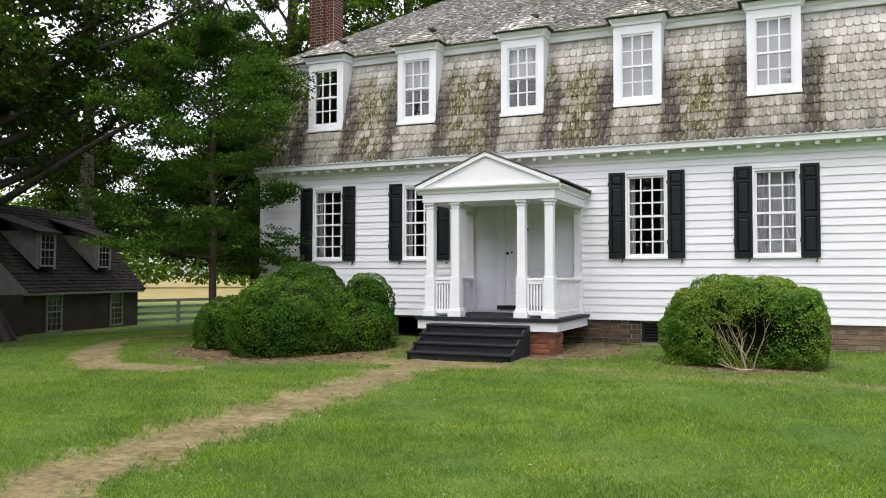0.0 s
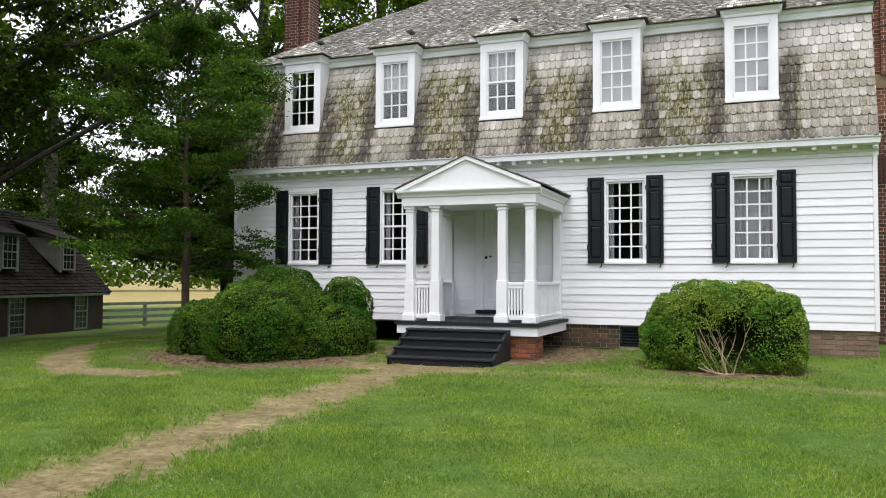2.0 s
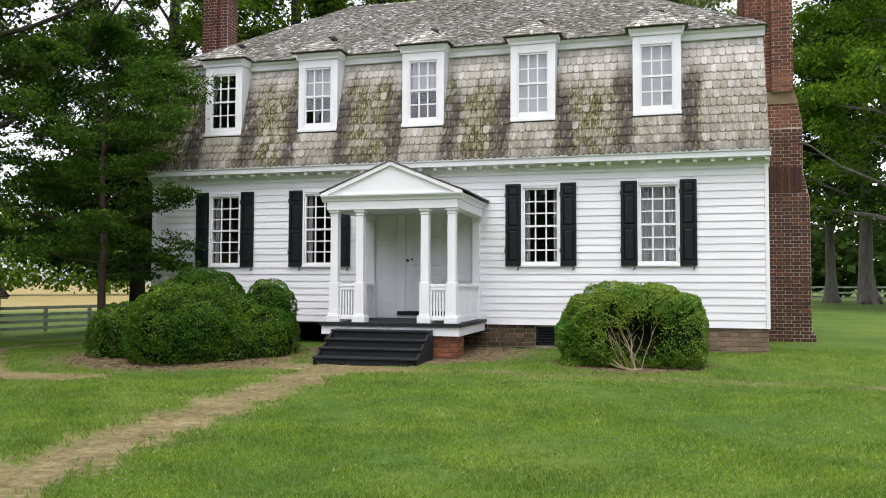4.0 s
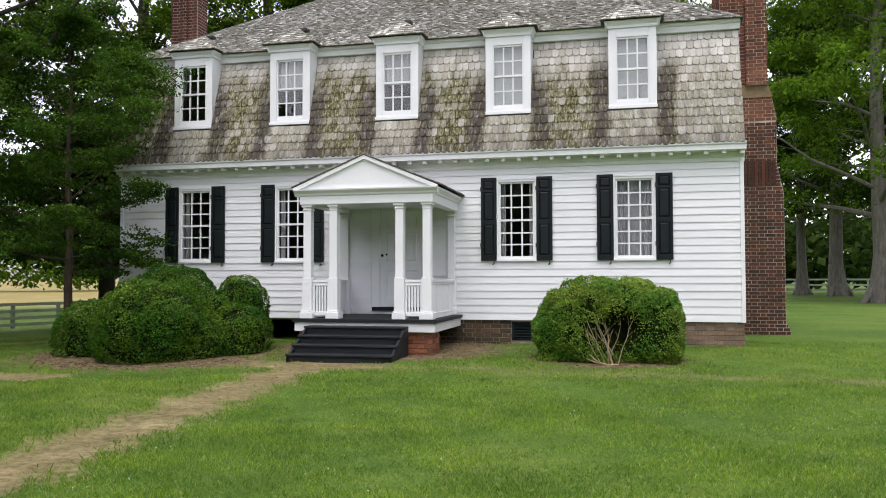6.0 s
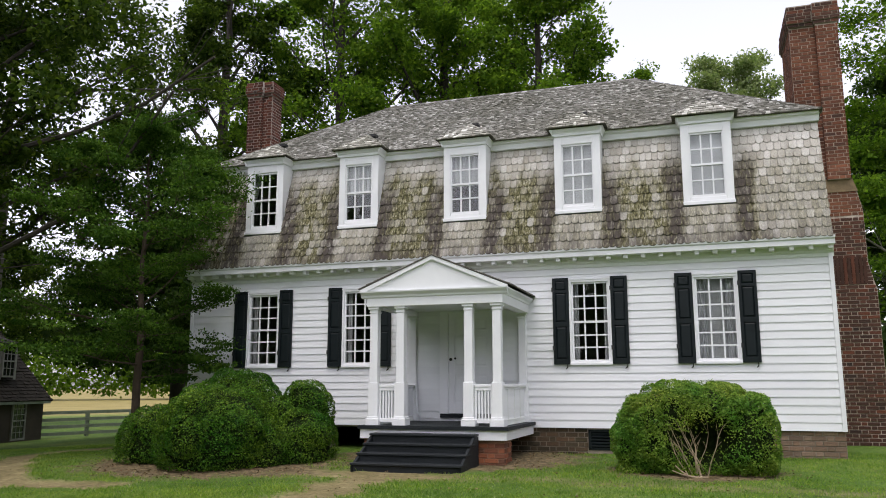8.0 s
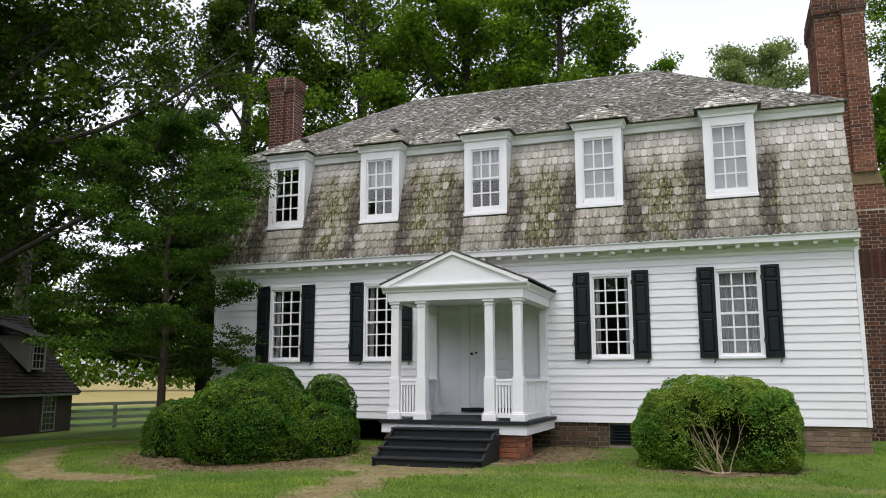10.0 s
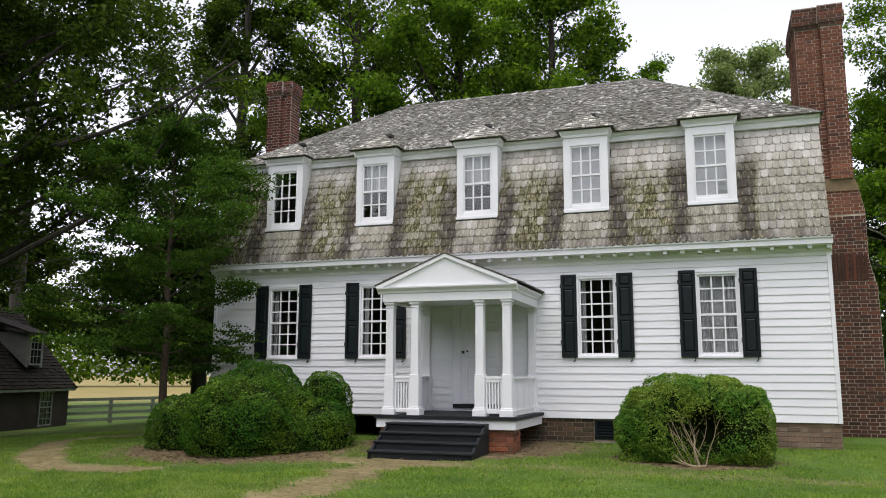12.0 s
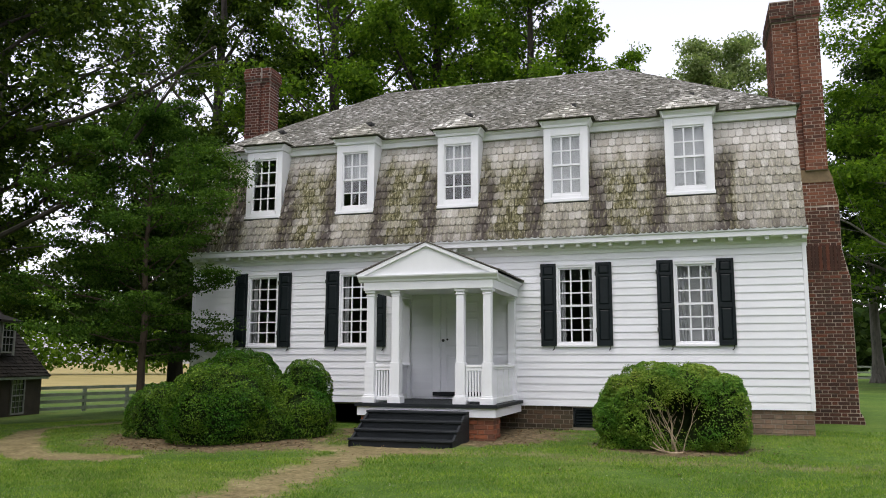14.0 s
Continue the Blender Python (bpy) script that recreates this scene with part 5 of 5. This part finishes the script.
tree("hickory_tree", "tall dark tree behind the chimney", on_ground(-24.0, 17.5), 27.0, 9.0, 8.4, 0.48, LEAF_OAK, 46000, 0.21, 34, limbs=26, rise=0.9, clump=0.045, top=0.6, subs=4, limb=(0.36, 0.55), gaps=0.3)
tree("hickory_tree", "tall dark tree behind the shade tree", on_ground(-42.0, 21.5), 36.0, 20.0, 11.0, 0.5, LEAF_OAK, 24000, 0.27, 35, limbs=30, rise=0.45, clump=0.05, top=0.6, gaps=0.6)
tree("distant_tree", "distant tree behind the roof, its leaves coloured pale for haze", on_ground(0.6, 44.0), 25.8, 11.0, 8.2, 0.4, LEAF_HAZE, 30000, 0.26, 27, limbs=26, rise=0.6, clump=0.07, top=0.7, gaps=0.25)
tree("distant_tree", "small distant tree behind the roof", on_ground(-5.6, 44.0), 27.6, 10.0, 3.6, 0.3, LEAF_MID, 9000, 0.24, 28, limbs=20, rise=0.6, clump=0.09, top=0.6, gaps=0.2)
tree("oak_tree", "large oak with drooping green boughs by the chimney", on_ground(10.4, 29.0), 25.0, 4.5, 9.6, 0.5, LEAF_MID, 66000, 0.23, 29, limbs=40, rise=0.3, clump=0.06, droop=0.06, top=0.6, gaps=0.2, bark=GREY_BARK)
tree("oak_tree", "large oak with grey flared trunk at the lawn's far edge", on_ground(12.1, 45.0), 24.0, 6.0, 8.6, 0.52, LEAF_DARK, 36000, 0.33, 30, limbs=34, rise=0.25, clump=0.08, droop=0.05, top=0.6, bark=GREY_BARK)
tree("oak_tree", "oak with slimmer grey trunk at the lawn's far edge", on_ground(10.6, 49.0), 22.0, 5.5, 7.5, 0.4, LEAF_DARK, 26000, 0.34, 31, limbs=28, rise=0.3, clump=0.08, droop=0.04, top=0.55, bark=GREY_BARK)
# Added for shade on the lawn; only its canopy's edge comes into view.
tree("oak_tree", "broad oak added with trunk out of view to shade the side of the lawn", on_ground(17.5, 33.0), 22.0, 5.0, 9.5, 0.55, LEAF_DARK, 20000, 0.42, 39, limbs=30, rise=0.25, clump=0.08, droop=0.04, top=0.6, bark=GREY_BARK, hem=0.9)
tree("field_tree", "dark leafy tree at the edge of the field", on_ground(-48.0, 27.0), 13.0, 4.4, 6.5, 0.4, LEAF_OAK, 36000, 0.26, 32, limbs=26, rise=0.2, clump=0.075, droop=0.02, top=0.5, hem=0.75)
tree("field_tree", "leafy tree beyond the fence at the field", on_ground(-34.0, 38.0), 13.0, 4.2, 7.0, 0.4, LEAF_OAK, 28000, 0.28, 33, limbs=26, rise=0.25, clump=0.08, droop=0.02, top=0.5, hem=0.85)


def woods(name, label, pts, count, size, mat, seed, zr):
    """Far woods: leaves heaped in many uneven crowns along a line."""
    r = np.random.default_rng(seed)
    out = []
    pts = np.array(pts, float)
    crowns = len(pts) * 44
    seg = r.uniform(0, len(pts) - 1.001, crowns)
    i = seg.astype(int)
    c = pts[i] + (pts[i + 1] - pts[i]) * (seg - i)[:, None] + r.normal(0, 5.0, (crowns, 2))
    hgt = r.uniform(*zr, crowns)
    pick = r.integers(0, crowns, count)
    d = r.normal(size=(count, 3))
    d /= np.linalg.norm(d, axis=1)[:, None]
    rad = 0.5 * hgt[pick] * r.uniform(0.5, 1.05, count)
    z = hgt[pick] * 0.52 + d[:, 2] * hgt[pick] * 0.5 * r.uniform(0.7, 1.0, count)
    p = np.stack([c[pick, 0] + d[:, 0] * rad, c[pick, 1] + d[:, 1] * rad, z], 1)
    p[:, 2] += ground_z(p[:, 0], p[:, 1])
    return tagged(new(name, leaf_mesh(name, p, size, mat, seed, 0.5, 0.7)), label, "woods", kind="stuff")


woods("far_woods", "distant line of trees beyond the straw field", [(-190, 60), (-160, 110), (-120, 160), (-60, 190), (0, 190)], 46000, 1.15, LEAF_MID, 41, (14, 26))
woods("far_woods", "dark woods behind the house and lawn", [(-30, 75), (0, 82), (35, 78), (70, 60), (95, 30)], 36000, 0.95, LEAF_DARK, 42, (6, 15))
# Never in view: added to dim the facade's low sky and fill pane reflections.
woods("far_woods", "unseen trees added behind the camera to block low sky light", [(-60, -20), (-45, -52), (-10, -66), (30, -60), (58, -30), (70, 0)], 12000, 2.4, LEAF_DARK, 43, (9, 20))

# ---- cottage ----
cottage = thing("cottage", "low brick cottage coloured dark for tree shade, with steep shingled roof and dormers", "house", at=(-30.0, 10.0, -1.1))
ca, cb = Vector((-28.0, 2.6)), Vector((-31.1, 14.85))
along = (cb - ca).normalized()
back = Vector((-along.y, along.x))
LENC = (cb - ca).length


def cot(u, v, z):
    q = ca + along * u + back * v
    return (q.x, q.y, z)


def cot_box(shape, u0, u1, v0, v1, z0, z1):
    return shape.add([cot(u0, v0, z0), cot(u1, v0, z0), cot(u1, v1, z0), cot(u0, v1, z0), cot(u0, v0, z1), cot(u1, v0, z1), cot(u1, v1, z1), cot(u0, v1, z1)],
                     [(0, 3, 2, 1), (4, 5, 6, 7), (0, 1, 5, 4), (1, 2, 6, 5), (2, 3, 7, 6), (3, 0, 4, 7)])


# Darker copy of the wooden shingles, with tree shade put into its colour.
COT_ROOF = simple("shade_darkened_shingles", (0.013, 0.012, 0.009), (0.042, 0.037, 0.03), 2.2, 0.9, 20, 0.5)
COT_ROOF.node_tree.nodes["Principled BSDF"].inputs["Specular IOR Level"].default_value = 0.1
CE, CR, CD = 0.78, 4.35, 6.0
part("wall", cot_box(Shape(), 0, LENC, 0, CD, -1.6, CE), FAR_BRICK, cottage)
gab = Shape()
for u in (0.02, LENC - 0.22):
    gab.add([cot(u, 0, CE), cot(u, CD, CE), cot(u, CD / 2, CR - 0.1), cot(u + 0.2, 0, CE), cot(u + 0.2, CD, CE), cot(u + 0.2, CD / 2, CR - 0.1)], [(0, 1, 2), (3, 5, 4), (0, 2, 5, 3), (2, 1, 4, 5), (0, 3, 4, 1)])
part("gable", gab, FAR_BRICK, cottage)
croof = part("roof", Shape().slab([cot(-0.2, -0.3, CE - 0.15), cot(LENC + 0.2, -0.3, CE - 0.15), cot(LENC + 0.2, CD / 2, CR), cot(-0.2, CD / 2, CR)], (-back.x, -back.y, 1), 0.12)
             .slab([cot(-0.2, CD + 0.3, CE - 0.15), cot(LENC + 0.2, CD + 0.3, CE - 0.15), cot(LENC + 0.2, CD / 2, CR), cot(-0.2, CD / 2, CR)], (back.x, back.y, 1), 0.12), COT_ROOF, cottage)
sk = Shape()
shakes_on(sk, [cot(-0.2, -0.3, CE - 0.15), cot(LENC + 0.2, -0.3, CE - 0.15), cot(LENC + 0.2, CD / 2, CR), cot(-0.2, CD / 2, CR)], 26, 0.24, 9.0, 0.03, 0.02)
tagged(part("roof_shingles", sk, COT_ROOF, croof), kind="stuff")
part("eaves_board", cot_box(Shape(), -0.1, LENC + 0.1, -0.28, -0.05, CE - 0.28, CE - 0.1), FENCE, cottage)


def cottage_window(u, z0, z1, w, v, rows, cols=3):
    """A sash window: dark glass with frame members and glazing bars on it."""
    win = part("window", cot_box(Shape(), u - w / 2, u + w / 2, v - 0.02, v - 0.012, z0, z1), NIGHT, cottage, "dark sash window in a white frame darkened for tree shade")
    for a, b, c, d in ((u - w / 2 - 0.09, u - w / 2, z0 - 0.08, z1 + 0.08), (u + w / 2, u + w / 2 + 0.09, z0 - 0.08, z1 + 0.08), (u - w / 2, u + w / 2, z0 - 0.08, z0), (u - w / 2, u + w / 2, z1, z1 + 0.08), (u - w / 2, u + w / 2, (z0 + z1) / 2 - 0.03, (z0 + z1) / 2 + 0.03)):
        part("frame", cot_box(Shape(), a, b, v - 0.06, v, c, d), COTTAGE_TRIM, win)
    for i in range(1, cols):
        x = u - w / 2 + i * w / cols
        part("glazing_bar", cot_box(Shape(), x - 0.014, x + 0.014, v - 0.04, v, z0, z1), COTTAGE_TRIM, win)
    for j in range(1, rows):
        z = z0 + j * (z1 - z0) / rows
        part("glazing_bar", cot_box(Shape(), u - w / 2, u + w / 2, v - 0.038, v, z - 0.014, z + 0.014), COTTAGE_TRIM, win)


# White trim, its colour lowered to stand for the trees' shade.
COTTAGE_TRIM = simple("shade_darkened_white_trim", (0.15, 0.15, 0.135), (0.24, 0.24, 0.22), 3, 0.7, 30, 0.2)
NIGHT = simple("dark_glass", (0.012, 0.014, 0.016), (0.02, 0.022, 0.024), 3, 0.08, 30, 0.02)
for u in (LENC - 1.9, LENC - 6.4, LENC - 10.6):
    cottage_window(u, -0.95, 0.55, 0.85, 0.0, 6)
for u in (LENC - 2.6, LENC - 6.6):
    cottage_window(u, 1.72, 2.95, 0.78, 0.22, 4)
    for sx in (-1, 1):
        e = u + sx * 0.62
        part("dormer_cheek", Shape().add([cot(e, 0.22, 1.55), cot(e, 0.22, 3.1), cot(e, 2.0, 3.1), cot(e - sx * 0.2, 0.22, 1.55), cot(e - sx * 0.2, 0.22, 3.1), cot(e - sx * 0.2, 2.0, 3.1)], [(0, 1, 2), (3, 5, 4), (0, 3, 4, 1), (1, 4, 5, 2), (0, 2, 5, 3)]), COTTAGE_TRIM, cottage)
    part("dormer_roof", Shape().slab([cot(u - 0.8, 0.05, 3.08), cot(u + 0.8, 0.05, 3.08), cot(u + 0.8, 2.6, 3.9), cot(u - 0.8, 2.6, 3.9)], (0, 0, 1), 0.1), COT_ROOF, cottage)
    part("dormer_back", cot_box(Shape(), u - 0.6, u + 0.6, 0.23, 0.3, 1.6, 3.06), NIGHT, cottage)
shed = thing("lean_to", "pale weatherboarded lean-to against the cottage", "shed", at=(-26.5, 4.0, -1.1))
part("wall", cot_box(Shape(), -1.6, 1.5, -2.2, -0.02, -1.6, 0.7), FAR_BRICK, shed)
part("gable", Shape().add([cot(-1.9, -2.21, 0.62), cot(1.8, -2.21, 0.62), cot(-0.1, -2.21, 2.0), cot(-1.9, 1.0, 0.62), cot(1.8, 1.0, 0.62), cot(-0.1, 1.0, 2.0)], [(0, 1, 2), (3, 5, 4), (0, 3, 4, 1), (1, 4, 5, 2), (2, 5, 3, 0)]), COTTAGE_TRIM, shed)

# ---- fences ----
def fence(pts, spacing, height, rails, label):
    f = thing("fence", label, "fence", at=on_ground(*pts[0]))
    pp = [Vector(p) for p in pts]
    spots = []
    for a, b in zip(pp, pp[1:]):
        n = max(1, round((b - a).length / spacing))
        spots += [a.lerp(b, i / n) for i in range(n)]
    spots.append(pp[-1])
    prev = None
    for q in spots:
        z = on_ground(q.x, q.y)[2]
        part("post", Shape().box(q.x - 0.07, q.x + 0.07, q.y - 0.07, q.y + 0.07, z - 0.3, z + height), FENCE, f)
        if prev:
            p, pz = prev
            t = (q - p).normalized()
            nrm = Vector((t.y, -t.x)) * 0.085
            for k in range(rails):
                h0 = height * (0.14 + 0.80 * k / (rails - 1)) - 0.07
                vs = []
                for w, wz in ((p, pz), (q, z)):
                    for s0, hh in ((0.8, 0), (1.2, 0), (1.2, 0.15), (0.8, 0.15)):
                        vs.append((w.x + nrm.x * s0, w.y + nrm.y * s0, wz + h0 + hh))
                part("rail", Shape().add(vs, [(0, 1, 2, 3), (7, 6, 5, 4), (0, 4, 5, 1), (1, 5, 6, 2), (2, 6, 7, 3), (3, 7, 4, 0)]), FENCE, f)
        prev = (q, z)


fence([(-31.6, 15.2), (-29.5, 22.0), (-26.5, 30.0), (-24.0, 38.0)], 2.6, 1.22, 4, "grey-green board fence between lawn and field")
fence([(4, 63), (18, 60), (32, 56), (46, 48)], 2.8, 1.2, 3, "grey board fence at the lawn's far edge")

# ---- fish-scale shingles on the lower slope ----
srows, sw = 13, 0.124
sl = Vector((0, HEAD[0] - FOOT[0], HEAD[1] - FOOT[1]))
slen = sl.length
su = sl / slen
sn = Vector((0, -su.z, su.y))
expo = slen / srows


def scale_shape(shape, xa, xb, row, rnd, zlim=9.0):
    """One shingle with a rounded butt, laid on the slope between xa and xb."""
    x, w = (xa + xb) / 2, xb - xa
    base = Vector((x, FOOT[0], FOOT[1])) + su * (row * expo - 0.035 + rnd.uniform(-0.008, 0.008)) + sn * (0.030 + rnd.uniform(0, 0.006))
    tip = sn * -0.016
    hw, top = w / 2 - 0.0018, min(expo * 1.15, (zlim - base.z) / su.z)
    drop = hw * (0.5 if row == 0 else 0.92)
    low = [(-hw * math.cos(i * math.pi / 6), drop * (1 - math.sin(i * math.pi / 6))) for i in range(7)]
    twist = rnd.uniform(-0.02, 0.02)
    lowp = [base + Vector((a, 0, 0)) + su * (b + a * twist) for a, b in low]
    topp = [base + Vector((hw, 0, 0)) + su * top + tip, base + Vector((-hw, 0, 0)) + su * top + tip]
    under = [p - sn * 0.026 for p in lowp]
    vs = lowp + topp + under
    shape.add(vs, [tuple(range(9))] + [(i + 1, i, 9 + i, 10 + i) for i in range(6)] + [(0, 8, 9), (7, 6, 15)])


def damp_of(x, z):
    """Where rain runs beside the dormers and keeps the shingles wet: lichen, soot."""
    u = (z - FOOT[1]) / (HEAD[1] - FOOT[1])
    wave = 0.07 * math.sin(x * 9.1) + 0.05 * math.sin(x * 23.0 + 1)
    lich = max(0.0, min(1.0, (0.80 + 0.12 * max(0.0, min(1.0, (-4.0 - x) / 4)) + wave - u) * 5)) * (0.6 if x > -1.15 else 1.0)
    soot = 0.0
    for c in DORMER_X:
        e = abs(x - c) - 0.445
        if e < 0 and u < 0.36:
            lich *= 0.6
        if 0 <= e < 0.8:
            k = max(0.0, 1 - abs(e - 0.15 - 0.05 * math.sin(z * 3 + c)) / 0.21)
            soot = max(soot, min(1.0, 2.9 * k) * max(0.0, min(1.0, (0.82 + 0.08 * math.sin(c * 5 + e) - u) * 4)))
    streak = math.sin(x * 7.3 + 1.7) + math.sin(x * 17.1 + 0.4) + 0.7 * math.sin(x * 31.0)
    soot = max(soot, max(0.0, streak - 1.0) * 0.5 * max(0.0, 0.9 - u))
    soot = max(soot, 0.5 * max(0.0, 1 - u * 6) * (1 + 0.6 * math.sin(x * 11)))
    return lich, min(0.95, soot)


def add_damp(me):
    co = np.empty(len(me.vertices) * 3, np.float32)
    me.vertices.foreach_get("co", co)
    co = co.reshape(-1, 3)
    a = me.attributes.new("damp", "FLOAT_COLOR", "POINT")
    vals = np.array([(*damp_of(p[0], p[2]), 0, 1) for p in co], np.float32)
    a.data.foreach_set("color", vals.ravel())


rnd = random.Random(77)
rest = Shape()
for row in range(srows):
    z = FOOT[1] + (row + 0.5) * expo * su.z
    gaps = [(c - 0.445, c + 0.445) for c in DORMER_X] if z > 4.485 else []
    edges = [X0 - 0.01] + [v for g in gaps for v in g] + [X1 + 0.01]
    for a, b in zip(edges[::2], edges[1::2]):
        x = X0 - sw * (1 if row % 2 else 1.5)
        while x < b - 0.025:
            w = sw * rnd.uniform(0.88, 1.12)
            xa, xb = max(a, x), min(b, x + w)
            if b - xb < 0.03:
                xb = b
            x += w
            if xb - xa < 0.03:
                continue
            under = z < 4.485 and any(abs((xa + xb) / 2 - c) < 0.54 for c in DORMER_X)
            lim = 4.452 if under else 9.0
            if xa > -3.3 and len(lower_roof.children) < 300:
                s = Shape()
                scale_shape(s, xa, xb, row, rnd, lim)
                me = s.mesh("shingle")
                add_damp(me)
                part("shingle", me, SCALE, lower_roof)
            else:
                scale_shape(rest, xa, xb, row, rnd, lim)
rm = rest.mesh("shingles")
add_damp(rm)
tagged(part("shingles", rm, SCALE, lower_roof), kind="stuff")

# foundation bricks
brick_face(foundation, "x", X0 + 0.02, -9.45, -0.06, BASE_Z - 0.004, 0.03, BRICK_OLD, False, 0.086, seed=70)
brick_face(foundation, "x", -5.75, VENT[0], -0.06, BASE_Z - 0.004, 0.03, BRICK_MOSSY, True, 0.086, seed=71)
brick_face(foundation, "x", VENT[1], X1 - 0.005, -0.06, BASE_Z - 0.004, 0.03, BRICK_OLD, True, 0.086, seed=72)

# ---- grass ----
r = np.random.default_rng(90)
n = 560000
py = -11.1 + 12.6 * r.random(n) ** 1.25 - 2.0 * r.random(n) ** 5
px = -3.2 + r.uniform(-1, 1, n) * (1.6 + 0.76 * (py + 16.5)) * r.uniform(0.9, 1.3, n)
keep = (r.random(n) > earth_mask(px, py) * 1.25) & (r.random(n) > litter_mask(px, py) * 1.1) & ~((py > -0.05) & (px > X0) & (px < X1)) & ~((px > -7.6) & (px < -5.3) & (py > -3.2))
px, py = px[keep], py[keep]
n = len(px)
tall = 0.032 * r.uniform(0.5, 1.5, n) * (1 + 0.5 * wobble(px, py, 1.1, 5))
tall = np.clip(tall, 0.012, 0.09)
az = r.uniform(0, 2 * math.pi, n)
wid = r.uniform(0.0032, 0.0068, n)
lean = r.normal(0, 0.62, (n, 2)) * tall[:, None]
pz = ground_z(px, py) - 0.006
b0 = np.stack([px - np.cos(az) * wid, py - np.sin(az) * wid, pz], 1)
b1 = np.stack([px + np.cos(az) * wid, py + np.sin(az) * wid, pz], 1)
tp = np.stack([px + lean[:, 0], py + lean[:, 1], pz + tall], 1)
gv = np.stack([b0, b1, tp], 1).reshape(-1, 3)
tagged(new("grass", fast_mesh("grass", gv, np.arange(3 * n).reshape(-1, 3), BLADE)), "short mown green grass blades", "grass", kind="stuff")
nc = 800
cxx = r.uniform(-16, 4, nc)
cyy = r.uniform(-11.5, -4.5, nc)
ok = (wobble(cxx, cyy, 0.9, 8) > 0.1) & (earth_mask(cxx, cyy) < 0.2)
cxx, cyy = cxx[ok], cyy[ok]
cpts = np.repeat(np.stack([cxx, cyy, ground_z(cxx, cyy) + 0.045], 1), 5, 0) + r.normal(0, 0.006, (len(cxx) * 5, 3))
tagged(new("clover_flowers", leaf_mesh("clover_flowers", cpts, 0.009, CLOVER, 91, 0.5, 0.8)), "small white clover heads in the lawn", "flowers", kind="stuff")

# fallen leaves on the bare ground under the shrubs and by the steps
nf = 26000
fx, fy = r.uniform(-13.2, -0.5, nf), r.uniform(-5.6, -0.2, nf)
ok = (r.random(nf) < 0.10 + 0.9 * litter_mask(fx, fy)) & (r.random(nf) < 0.25) & ~((fx > -7.6) & (fx < -5.3) & (fy > -3.2))
fx, fy = fx[ok], fy[ok]
fpts = np.stack([fx, fy, ground_z(fx, fy) + r.uniform(0.004, 0.03, len(fx))], 1)
DRY_LEAF = leaf_material("dry_fallen_leaves", [(0.08, 0.05, 0.03), (0.16, 0.105, 0.065), (0.27, 0.205, 0.125), (0.11, 0.075, 0.045)], 0.1)
tagged(new("fallen_leaves", leaf_mesh("fallen_leaves", fpts, 0.042, DRY_LEAF, 92, 1.6, 0.55)), "dry brown leaves fallen under the shrubs", "leaves", kind="stuff")
